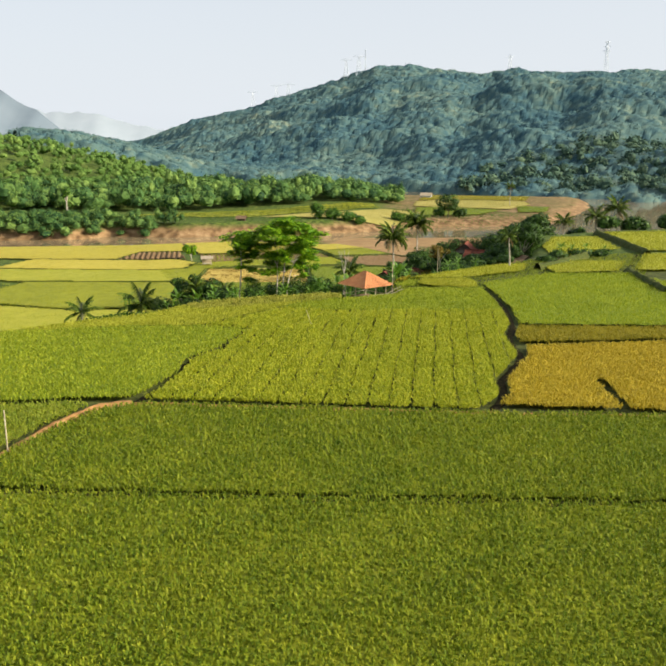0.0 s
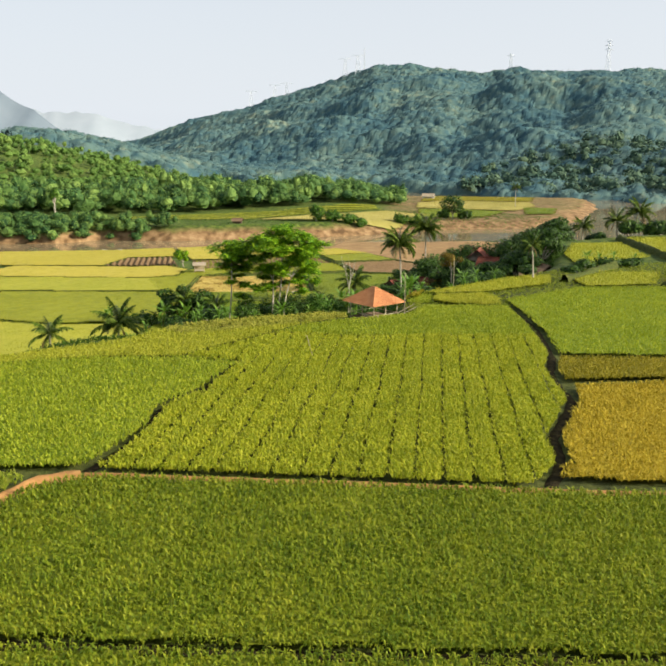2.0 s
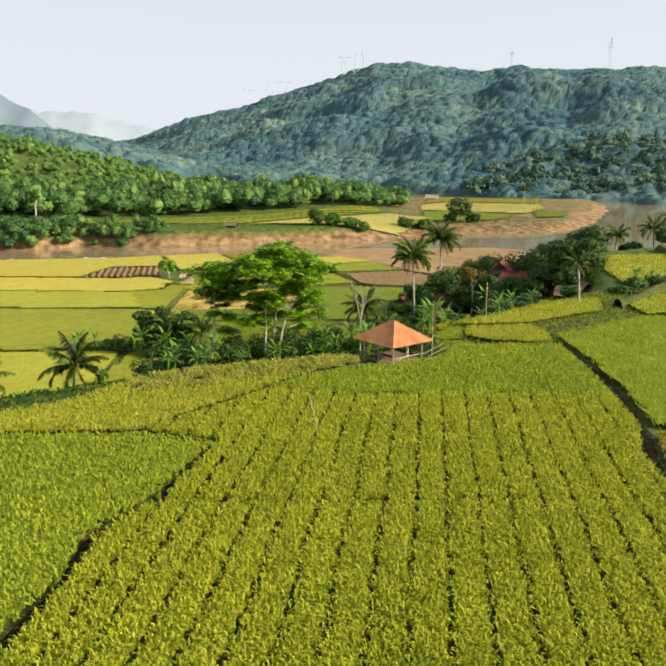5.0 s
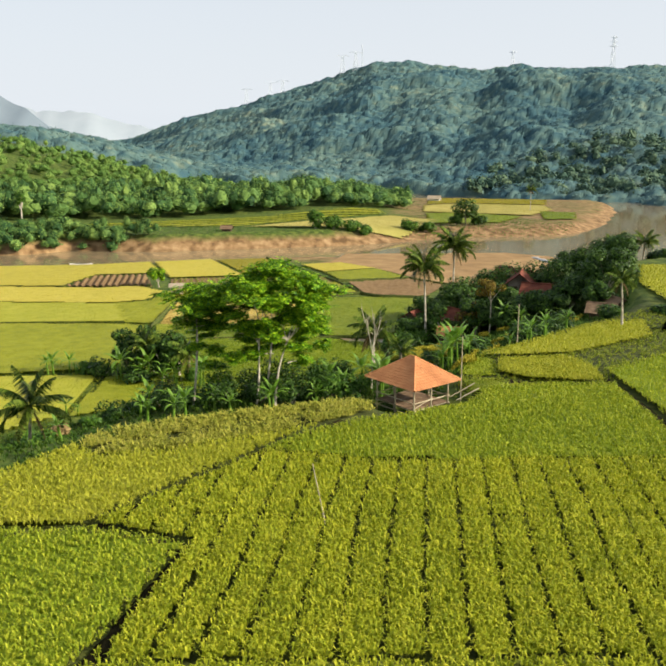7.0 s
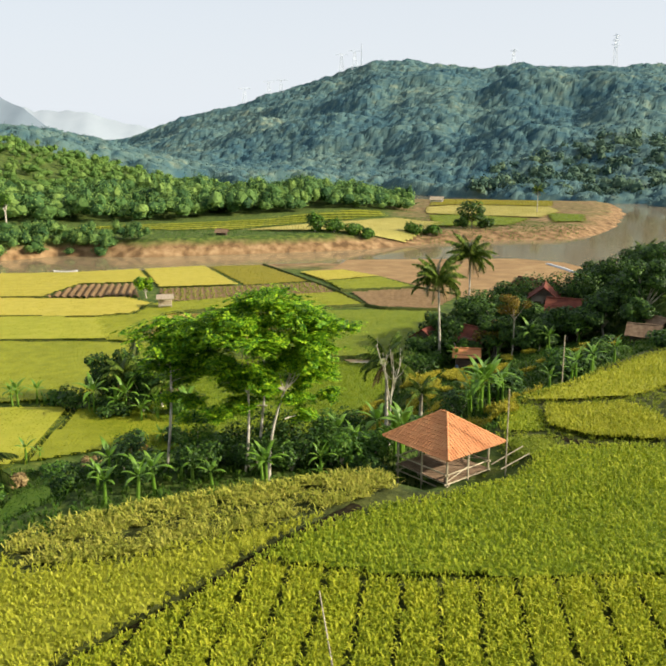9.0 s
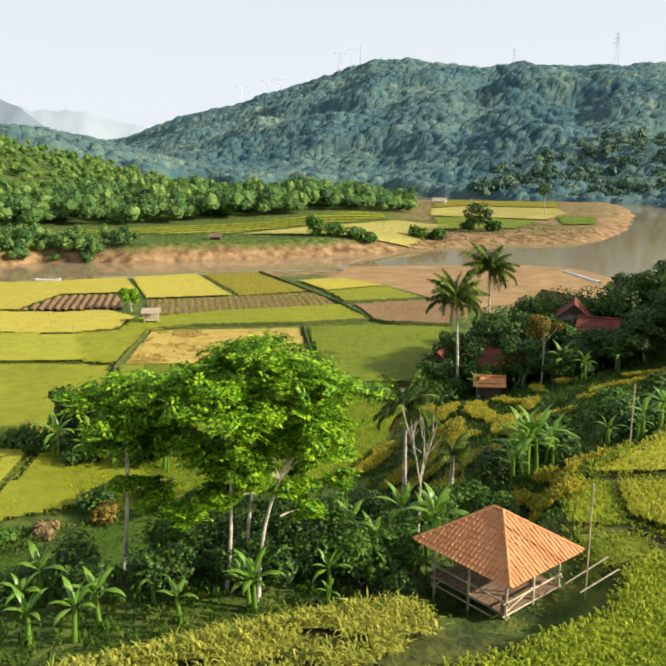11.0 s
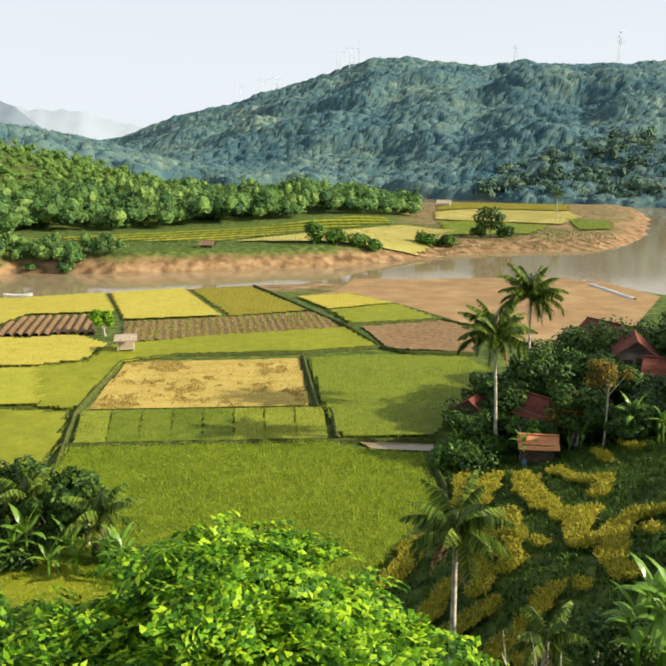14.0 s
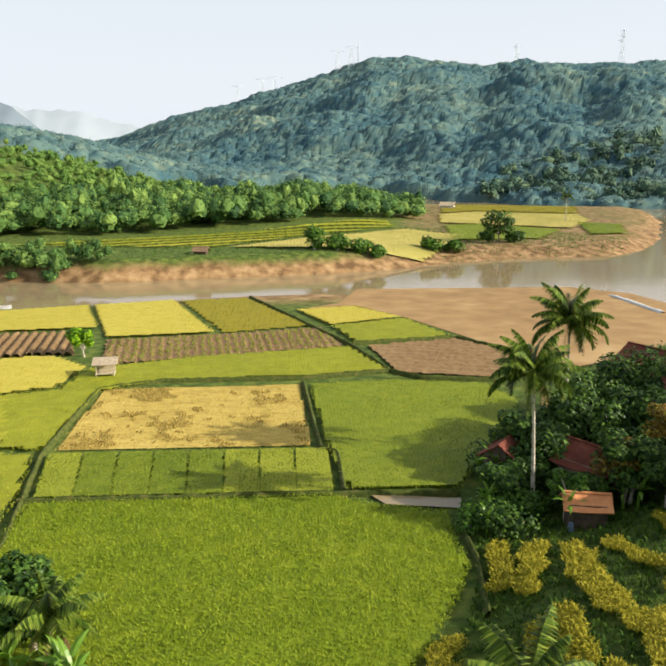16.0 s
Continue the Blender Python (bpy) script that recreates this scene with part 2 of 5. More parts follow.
def box(bm, size, at, turn=None, bevel=0.0):
    m = Matrix.Translation(at) @ (turn or Matrix()) @ Matrix.Diagonal((*size, 1))
    made = bmesh.ops.create_cube(bm, size=1, matrix=m)
    if bevel:
        edges = {e for v in made["verts"] for e in v.link_edges}
        bmesh.ops.bevel(bm, geom=list(edges), offset=bevel, segments=1, affect="EDGES")


def rod(bm, a, b, r0, r1=None, sides=8):
    a, b = Vector(a), Vector(b)
    d = b - a
    m = Matrix.Translation((a + b) / 2) @ d.to_track_quat("Z", "Y").to_matrix().to_4x4()
    bmesh.ops.create_cone(bm, cap_ends=True, segments=sides, radius1=r0, radius2=r0 if r1 is None else r1, depth=d.length, matrix=m)


def tube(points, radii, sides=6):
    """A tapered tube along points, as triangles."""
    pts, n = np.asarray(points, float), len(points)
    along = np.gradient(pts, axis=0)
    along /= np.linalg.norm(along, axis=1)[:, None] + 1e-9
    ref = np.where(np.abs(along[:, 2:3]) > 0.9, [[1.0, 0, 0]], [[0, 0, 1.0]])
    u = np.cross(along, ref)
    u /= np.linalg.norm(u, axis=1)[:, None] + 1e-9
    w = np.cross(along, u)
    ang = np.linspace(0, 2 * np.pi, sides, endpoint=False)
    ring = u[:, None] * np.cos(ang)[None, :, None] + w[:, None] * np.sin(ang)[None, :, None]
    v = (pts[:, None] + ring * np.asarray(radii)[:, None, None]).reshape(-1, 3)
    f = []
    for i in range(n - 1):
        for j in range(sides):
            a, b = i * sides + j, i * sides + (j + 1) % sides
            f += [(a, b, b + sides), (a, b + sides, a + sides)]
    return v, np.array(f)


def leaves(centre, normal, size, aspect=0.5):
    """Bent rhombic leaves: two triangles each."""
    n = len(centre)
    normal = normal / (np.linalg.norm(normal, axis=1)[:, None] + 1e-9)
    r = rng.normal(size=(n, 3))
    u = np.cross(normal, r)
    u /= np.linalg.norm(u, axis=1)[:, None] + 1e-9
    w = np.cross(normal, u)
    s = (np.asarray(size) * np.ones(n))[:, None]
    droop = normal * s * 0.22
    v = np.stack([centre - u * s - droop, centre + w * s * aspect, centre + u * s - droop, centre - w * s * aspect], 1).reshape(-1, 3)
    b = 4 * np.arange(n)[:, None]
    return v, np.concatenate([b + [0, 1, 3], b + [1, 2, 3]], 0)


def inside(px, py, poly):
    hit = np.zeros(len(px), bool)
    for (x0, y0), (x1, y1) in zip(poly, poly[1:] + poly[:1]):
        if y0 != y1:
            hit ^= ((y0 > py) != (y1 > py)) & (px < (x1 - x0) * (py - y0) / (y1 - y0) + x0)
    return hit


def smooth_step(v, lo, hi):
    t = np.clip((v - lo) / (hi - lo), 0, 1)
    return t * t * (3 - 2 * t)


def wave_noise(x, y, scale, seed):
    """Cheap smooth noise about -1 to 1."""
    g = np.random.default_rng(seed)
    out = 0
    for _ in range(6):
        a, p, q = g.uniform(0, 2 * np.pi), g.uniform(0.6, 1.7), g.uniform(0, 6.28)
        out = out + np.sin((x * np.cos(a) + y * np.sin(a)) * p / scale * 2 * np.pi + q)
    return out / 3.2


# ---- the lie of the land ----
EDGE_X = [-90, -40, -24, -14, -10.6, -6.5, 2.6, 5.7, 9, 13, 18, 22, 26, 30, 34, 42, 60, 110]
EDGE_Y = [40, 56, 65, 72.0, 77.3, 79.3, 82.3, 82.6, 86.2, 93, 97, 101.5, 105, 108, 114, 142, 152, 165]
NEAR_X = [-200, -60, -45, -32, -18, -6.6, 6, 13, 49, 58, 70, 100, 160, 400]
NEAR_Y = [205, 209, 212, 214, 218, 221.5, 223, 220, 220, 214, 196, 186, 185, 180]
FAR_X = [-200, -66, -56, -35, 6, 20, 55, 78, 92, 108, 116, 135, 150]
FAR_Y = [230, 236, 244, 241, 249.8, 254, 266.5, 269, 282, 308, 326, 366, 430]
SKY_U = [-0.36, -0.263, -0.197, -0.136, -0.06, -0.015, 0.026, 0.066, 0.102, 0.147, 0.188, 0.235, 0.292, 0.375, 0.463, 0.7]
SKY_E = [0.0, 0.006, 0.019, 0.040, 0.0574, 0.0746, 0.0868, 0.0991, 0.1122, 0.1139, 0.1094, 0.1023, 0.1085, 0.107, 0.1109, 0.10]


def height(x, y):
    x, y = np.asarray(x, float), np.asarray(y, float)
    d = (y - np.interp(x, EDGE_X, EDGE_Y)) * 0.85
    left = 9.6 - 1.3 * smooth_step(d, 0, 2.5) - 7.7 * smooth_step(d, 6, 20)
    right = 9.6 - 1.9 * smooth_step(d, 0, 3) - 3.2 * smooth_step(d, 3, 18) - 3.9 * smooth_step(d, 14, 34)
    w = smooth_step(x, 3, 12)
    z = left * (1 - w) + right * w
    z = z + 0.25 * wave_noise(x, y, 14, 3) * smooth_step(d, 1, 5) * smooth_step(-d, -26, -12)
    # the shelf dug for the pavilion
    z = z - 0.85 * smooth_step(-np.hypot(x - 7.3, y - 84.8), -4.4, -2.2) * smooth_step(-d, -4, -1)
    low = 0.55 + 0.6 * smooth_step(y, 140, 190)
    z = np.where(d > 20, np.maximum(z, low), z)
    # the river bed and the far bank
    near, far = np.interp(x, NEAR_X, NEAR_Y), np.interp(x, FAR_X, FAR_Y)
    z = z - 3.4 * smooth_step(y, near - 7, near + 6)
    bank = 5.8 * smooth_step(y, far - 5, far + 4) * smooth_step(-x, -40, -5) + 4.2 * smooth_step(y, far - 6, far + 16) * (1 - smooth_step(-x, -40, -5))
    bank = np.where(x > 150, 0, bank)
    # the river goes round the spit
    back = smooth_step(y, 432 - 0.25 * (x - 60), 452 - 0.25 * (x - 60)) * smooth_step(x, 45, 75)
    bank = bank * (1 - 0.75 * back * smooth_step(-y, -540, -505))
    z = z + bank
    # the wooded rise on the far bank
    rise = 25 * smooth_step(-x, 20, 170) * smooth_step(y, 268 + 0.25 * (x + 20), 420)
    z = z + rise + 1.8 * smooth_step(y, 290, 330) * smooth_step(-x, -50, -20)
    # the long hill
    u = x / np.maximum(y - 85, 60)
    e = np.interp(u, SKY_U, SKY_E)
    top_d = np.interp(u, [-0.3, 0, 0.1, 0.4, 0.7], [1500, 1250, 1150, 960, 900])
    top = 24 + e * (top_d - 85) - 13
    foot = np.interp(u, [-0.3, -0.05, 0.12, 0.2, 0.35, 0.6], [620, 560, 560, 500, 450, 400])
    s = np.clip((y - foot) / (top_d - foot), 0, 1.6)
    g = np.where(s < 1, 0.55 * s + 0.45 * s * s * (3 - 2 * s), 1 - 0.5 * (s - 1))
    rough = wave_noise(x, y, 230, 11) * 12 + wave_noise(x, y, 90, 12) * 7
    z = np.where(s > 0, z * (1 - np.clip(s * 4, 0, 1)) + (np.maximum(top, 8) * g + rough * np.clip(np.sin(np.clip(s, 0, 1) * np.pi), 0, 1) * np.clip(top / 90, 0, 1)) * np.clip(s * 4, 0, 1) + 2 * np.clip(s * 4, 0, 1), z)
    return z


def steps(*spans):
    return np.unique(np.concatenate([np.arange(a, b, s) for a, b, s in spans]))


gx = steps((-3000, -400, 200), (-400, -90, 12), (-90, 90, 1.5), (90, 400, 8), (400, 3001, 100))
gy = steps((-600, 0, 100), (0, 250, 1.5), (250, 560, 4), (560, 1500, 18), (1500, 4800, 150))
GX, GY = np.meshgrid(gx, gy)
nx, ny = len(gx), len(gy)
gv = np.stack([GX.ravel(), GY.ravel(), height(GX.ravel(), GY.ravel())], 1)
gi = (np.arange(ny - 1)[:, None] * nx + np.arange(nx - 1)[None]).ravel()
ground = new("ground", fast_mesh("ground", gv, np.stack([gi, gi + 1, gi + nx + 1, gi + nx], 1), GROUND, True))
tagged(ground, "grassy valley ground with muddy river banks", "ground", kind="structure")


def sheet(name, poly, z, mat, label, category, kind="structure"):
    bm = bmesh.new()
    vs = [bm.verts.new((x, y, z)) for x, y in poly]
    f = bm.faces.new(vs)
    if f.normal.z < 0:
        f.normal_flip()
    bmesh.ops.triangulate(bm, faces=[f])
    me = bpy.data.meshes.new(name)
    bm.to_mesh(me)
    bm.free()
    me.materials.append(mat)
    return tagged(new(name, me), label, category, kind=kind)


sheet("water", [(-300, 190), (400, 150), (700, 380), (300, 600), (20, 600), (60, 420), (90, 300), (60, 285), (-300, 260)], -0.35, WATER,
      "calm muddy brown river bending round a spit", "river")
sheet("ditch_water", [(5.6, 137.9), (11.9, 136.9), (11.7, 135.3), (6.6, 136.2)], 0.75, WATER, "pale water lying between two paddies", "water")

# ---- rice ----
def blades(base, tall, count, width, lean):
    """Tufts of bent blades: two triangles each."""
    n = len(base) * count
    b = np.repeat(base, count, 0)
    h = np.repeat(tall, count) * rng.uniform(0.4, 1.1, n)
    a = rng.uniform(0, 2 * np.pi, n)
    out = np.stack([np.cos(a), np.sin(a), np.zeros(n)], 1)
    side = np.stack([-np.sin(a), np.cos(a), np.zeros(n)], 1) * (width * rng.uniform(0.7, 1.3, n))[:, None]
    far = (h * rng.uniform(0.25, 1.0, n) * lean)[:, None]
    up = np.array([[0, 0, 1.0]])
    b = b + out * 0.03
    mid, tip = b + out * far * 0.5 + up * (h * 0.8)[:, None], b + out * far * 1.25 + up * (h * rng.uniform(0.45, 1.0, n))[:, None]
    v = np.stack([b, mid - side, mid + side, tip], 1).reshape(-1, 3)
    k = 4 * np.arange(n)[:, None]
    return v, np.concatenate([k + [0, 2, 1], k + [1, 2, 3]], 0)


def grow(poly, d):
    """The outline moved outwards by d."""
    p = np.array(poly, float)
    a, b = p - np.roll(p, 1, 0), np.roll(p, -1, 0) - p
    turn = np.sign(np.sum(p[:, 0] * np.roll(p[:, 1], -1) - p[:, 1] * np.roll(p[:, 0], -1)))
    n0, n1 = (np.stack([v[:, 1], -v[:, 0]], 1) / (np.hypot(v[:, 0], v[:, 1])[:, None] + 1e-9) for v in (a, b))
    m = (n0 + n1) / np.maximum(1 + np.sum(n0 * n1, 1), 0.5)[:, None]
    return [tuple(v) for v in p + m * d * turn]


def field(name, poly, mat, label, space=0.225, tall=0.5, count=9, width=0.027, lean=0.75, slab=0.62, base=None,
          gaps=None, ragged=0.0, keep=1.0, fine=False, kind="stuff", spread=0.0, cell=0.0):
    """A standing crop: a low body that follows the ground, with tufts on it. gaps(x, y): where nothing grows."""
    if spread:
        poly = grow(poly, spread)
    xs, ys = np.array(poly).T
    # body
    step = cell or (max(space * 1.0, 0.3) if fine else max(space * 1.6, 0.45))
    X, Y = np.meshgrid(np.arange(xs.min(), xs.max() + step, step), np.arange(ys.min(), ys.max() + step, step))
    cx, cy = X.ravel(), Y.ravel()
    zb = (height(cx, cy) if base is None else np.full(len(cx), base))
    ok = inside(cx, cy, poly)
    if gaps:
        ok &= ~gaps(cx, cy)
    zt = zb + np.where(ok, tall * slab * (1 + (0.13 if slab < 0.85 else 0.05) * rng.uniform(-1, 1, len(cx))), -0.12)
    body_v = np.stack([cx, cy, zt], 1)
    r, c = X.shape
    i = (np.arange(r - 1)[:, None] * c + np.arange(c - 1)[None]).ravel()
    near = ok[i] & ok[i + 1] & ok[i + c] & ok[i + c + 1]
    i = i[near]
    body_f = np.concatenate([np.stack([i, i + 1, i + c + 1], 1), np.stack([i, i + c + 1, i + c], 1)], 0)
    used = np.unique(body_f)
    remap = np.zeros(len(body_v), int)
    remap[used] = np.arange(len(used))
    body_v, body_f = body_v[used], remap[body_f]
    # tufts
    X, Y = np.meshgrid(np.arange(xs.min(), xs.max(), space), np.arange(ys.min(), ys.max(), space))
    px, py = X.ravel() + rng.uniform(-0.3, 0.3, X.size) * space, Y.ravel() + rng.uniform(-0.3, 0.3, X.size) * space
    ok = inside(px, py, poly)
    if gaps:
        ok &= ~gaps(px, py)
    if keep < 1:
        ok &= rng.uniform(0, 1, len(px)) < keep
    px, py = px[ok], py[ok]
    pz = (height(px, py) if base is None else np.full(len(px), base)) + tall * slab * 0.75
    tl = tall * (1.12 - slab * 0.75) * (1 + 0.12 * wave_noise(px, py, 5, 5) + ragged * rng.uniform(-1, 1, len(px)))
    vf = join((body_v, body_f), blades(np.stack([px, py, pz], 1), tl, count, width, lean))
    ob = new(name, fast_mesh(name, *vf, mat))
    return tagged(ob, label, "rice field", "rice paddies", kind)


def line_gap(pts, wide):
    def far(x, y):
        hit = np.zeros(len(x), bool)
        for (x0, y0), (x1, y1) in zip(pts, pts[1:]):
            dx, dy = x1 - x0, y1 - y0
            t = np.clip(((x - x0) * dx + (y - y0) * dy) / (dx * dx + dy * dy), 0, 1)
            wob = wide * (1 + 0.35 * wave_noise(x, y, 3, 9))
            hit |= np.hypot(x - x0 - t * dx, y - y0 - t * dy) < wob
        return hit
    return far


def either(*tests):
    def both(x, y):
        hit = np.zeros(len(x), bool)
        for t in tests:
            hit |= t(x, y)
        return hit
    return both


def rows_gap(x, y):
    """Walking gaps between the planted strips, and three cross breaks."""
    along = (x - 0.17 * (y - 45) + 0.06 * wave_noise(x, y, 9, 21)) / 1.32
    gap = np.abs(along - np.round(along)) * 1.32 < 0.08 + 0.012 * wave_noise(x, y, 2.5, 22)
    return gap


OLD_STRAW = material("old_straw", [(0.20, 0.14, 0.03), (0.33, 0.24, 0.06), (0.46, 0.35, 0.10)], 1.4, 0.9, 0.4)
field("rice_field", [(-9, 16.5), (11, 16.5), (19, 30.2), (15.3, 30.5), (2, 31.6), (-13, 33.1), (-16, 33.4)], RICE_MID,
      "dense yellow-green rice in the first paddy of the terrace")
field("rice_field", [(-14.8, 33.6), (-13, 33.4), (2, 31.9), (15.3, 30.8), (20, 30.5), (26, 41.3), (20.6, 41.9), (10.9, 42.8), (1.4, 44.1), (-9.6, 45.4), (-11.6, 44.3), (-13.2, 41), (-14.6, 37)], RICE_MID,
      "dense yellow-green rice before the earth path")
field("rice_field", [(-9.3, 46.4), (1.4, 44.92), (10.3, 43.65), (12, 46), (12.8, 50), (15.8, 55.8), (16.4, 62.4), (18, 66.6), (18.8, 72.6), (3.5, 73.1), (-1.5, 74.6), (-3.4, 72.5), (-6.3, 69.3), (-7.8, 67.2), (-3.8, 65.7), (-5.65, 59), (-7.65, 55.5), (-7.75, 52), (-8.5, 49)], RICE,
      "rice planted in strips with dark walking gaps between", gaps=either(rows_gap, line_gap([(-6, 58.3), (16, 57.6)], 0.1), line_gap([(-4, 67.6), (17, 66.6)], 0.08)), space=0.185, width=0.026, count=9, fine=True, slab=0.55, lean=0.7, cell=0.17)
field("rice_field", [(-1.6, 74.8), (3.5, 73.25), (18.9, 72.7), (19.5, 80), (19.8, 85), (14, 85.2), (11.8, 84.6), (9.6, 81.9), (6.4, 80.0), (3.4, 79), (0.4, 77.0)], RICE_TOP,
      "even yellow-green rice up to the open pavilion")
field("rice_field", [(-10.0, 46.6), (-9.1, 49), (-8.15, 52), (-8.0, 55.6), (-6.0, 59.1), (-4.15, 65.35), (-8, 66.6), (-14, 66.8), (-24, 65), (-30, 62.6), (-24, 52), (-19, 46), (-14, 46.5)], RICE_TOP,
      "light green rice left of the winding ditch", count=8)
field("rice_field", [(-8.3, 67.1), (-6.6, 69.35), (-3.7, 72.65), (-1.9, 74.9), (0.1, 77.2), (1.6, 78.6), (-3, 76.4), (-6.5, 74.9), (-9.5, 74.4), (-10.8, 75.8), (-14, 72), (-22, 67.4), (-30, 63.4), (-14, 67.2)], RICE_LIME,
      "light green rice above the pond slope", count=8)
field("rice_field", [(-15.3, 37), (-13.9, 41.4), (-12.2, 45), (-12.5, 45.8), (-19, 45.4), (-17, 40), (-16, 36)], RICE_DEEP,
      "deep green rice beside the earth path", count=8)
field("rice_field", [(11.6, 44.2), (21, 42.8), (25, 42), (33, 59), (28.5, 59.4), (17.2, 58.5), (16.5, 55.4), (13.5, 49.8), (12.7, 46)], RICE_RIPE,
      "ripe orange-gold rice beyond the dark channel", gaps=line_gap([(18.7, 42), (19.3, 49)], 0.25))
field("rice_field", [(17.1, 59.8), (28.5, 60.4), (34, 60.2), (36, 64.2), (30, 64.6), (18.5, 65.5), (17.2, 62)], RICE_OLIVE,
      "olive half-ripe rice strip")
field("rice_field", [(18.8, 66.6), (30, 65.4), (44, 64.6), (44, 80), (40, 95), (30, 95), (20.6, 88.5), (20.3, 80), (20, 74)], RICE_TOP,
      "yellow-green rice beyond the channel", count=7, space=0.3)
field("rice_field", [(13.3, 88.4), (15.2, 86.6), (19.4, 85.8), (20, 89), (19, 92.2), (14.2, 91.6)], RICE_LIME, "small raised plot of lime-green rice")
field("rice_field", [(13.2, 92.4), (20, 93.2), (28, 98), (30, 104), (25.6, 103.4), (21.4, 100), (17, 96), (13.6, 93.4)], RICE_LIME, "lime-green rice by the banana trees", count=8, space=0.3)
field("rice_field", [(31, 96), (39.5, 97), (44, 106), (37, 106.6), (32, 104)], RICE_LIME, "lime-green rice on the far terrace", count=6, space=0.4, width=0.05)
field("rice_field", [(42, 98), (60, 96), (64, 112), (50, 114)], RICE_LIME, "lime-green rice beside a dark bund", count=6, space=0.45, width=0.05)
field("rice_field", [(36, 112), (49, 120), (52, 138), (44, 138), (38, 124)], RICE_LIME, "lime-green rice below the far palms", count=6, space=0.45, width=0.05)
field("rice_field", [(52, 118), (80, 116), (86, 148), (56, 146)], RICE_LIME, "lime-green rice at the terrace end", count=6, space=0.5, width=0.06)

SHELF = dict(space=0.2, tall=0.28, count=7, width=0.026, lean=1.0, slab=0.4)
field("grass_shelf", [(10.8, 88.2), (13, 87.8), (14.0, 91.6), (13.0, 92.4), (13.6, 93.6), (17, 96.2), (16.4, 97.2), (13.2, 95), (11.4, 91.6)], RICE_TOP, "short bright grass on a terrace shelf", **SHELF)
field("grass_shelf", [(9.9, 84.2), (12, 85.0), (14, 85.6), (13, 87.3), (10.8, 87.8)], RICE_DEEP, "short trampled grass beside the pavilion", **dict(SHELF, tall=0.16))
# the plain below
FLAT = dict(count=5, width=0.032, tall=0.4, lean=1.0, slab=0.88, spread=0.3)
field("rice_field", [(-17.6, 137.2), (3, 137.5), (6.2, 135.6), (10.2, 134.6), (10.0, 130.2), (10.2, 127.6), (8.6, 123.7), (6, 118.9), (2, 113), (-13, 109), (-19, 120), (-17.6, 133)], RICE_BRIGHT,
      "bright green rice in the wide curved paddy", space=0.22, **dict(FLAT, slab=0.7, width=0.03, count=5))
for k in range(8):
    x0, x1 = -17.6 + k * 2.61 + 0.2, -17.6 + (k + 1) * 2.61 - 0.3
    field("rice_bed", [(x0 - 1.2 * (1 - k / 8), 146.4), (x1 - 1.2 * (1 - k / 8), 146.4), (x1, 138.5), (x0, 138.5)], RICE_DEEP, "deep green rice in one of eight narrow beds", space=0.26, fine=True, cell=0.16, **FLAT)
field("stubble_field", [(-18.4, 164.3), (1.3, 164.8), (2, 147.6), (-18.9, 147.8)], STRAW, "cut golden stubble with scattered straw", space=0.24, count=4, tall=0.18, width=0.03, fine=True, keep=0.6, lean=1.3)
field("straw_litter", [(-18, 164), (1, 164.4), (1.7, 147.9), (-18.4, 148.1)], OLD_STRAW, "dark heaps of cut straw left lying", space=0.26, count=5, tall=0.26, width=0.05, slab=0.3,
      gaps=lambda x, y: wave_noise(x, y * 1.6, 7.5, 31) + 0.5 * wave_noise(x, y, 2.2, 32) + 0.35 * smooth_step(np.abs(x + 3), 3, 10) < 0.62)
field("rice_field", [(2.4, 164.2), (11, 165), (20, 163.4), (22, 158), (12.2, 138.6), (4.4, 138.8), (3.4, 147)], RICE_DEEP, "green rice in the paddy below the village", space=0.3, **FLAT)
field("rice_field", [(-28, 162), (-22.5, 163.6), (-21.4, 171), (-10.5, 175.2), (7.2, 179), (10.6, 169.2), (1.7, 167.3), (-12.6, 166.8), (-18.8, 163), (-20, 147.6), (-23.4, 148.5)], RICE_LIME, "curving light green rice strip", space=0.34, **FLAT)
field("rice_field", [(-50, 149), (-23.6, 147.2), (-20.2, 146.2), (-18.8, 137), (-20, 124), (-34, 122), (-55, 130)], RICE_LIME, "light green rice before the palm clump", space=0.36, **FLAT)
field("rice_field", [(-75, 154), (-52, 150), (-22.6, 148.6), (-27, 162), (-50, 163.9), (-78, 166)], RICE_LIME, "light green paddy on the plain", space=0.6, **FLAT)
field("rice_field", [(-58, 178), (-33, 175.4), (-27.2, 177), (-22, 171.8), (-23.2, 164.6), (-28.6, 162.4), (-50, 164.4), (-62, 166)], RICE_GOLD, "yellowing rice beside the tilled beds", space=0.45, **FLAT)
field("rice_field", [(-75, 201), (-42.5, 203.4), (-30.2, 207.4), (-25.2, 191.6), (-37.2, 190), (-40.2, 177.6), (-60, 179), (-80, 182)], RICE_GOLD, "golden ripe rice near the river", space=0.5, fine=True, **FLAT)
field("rice_field", [(-29, 207.6), (-17.8, 211), (-9.6, 187.8), (-22.6, 185.8)], RICE_GOLD, "golden ripe rice in a tilted square", space=0.45, fine=True, **FLAT)
field("rice_field", [(1.6, 202.2), (9.9, 204.4), (16, 196), (6, 191.6)], RICE_GOLD, "golden rice by the river dike", space=0.45, fine=True, **FLAT)
field("rice_field", [(6, 190.8), (16.4, 195.2), (20.7, 183.8), (8.6, 181.4)], RICE_LIME, "light green rice by the sandy bank", space=0.45, **FLAT)
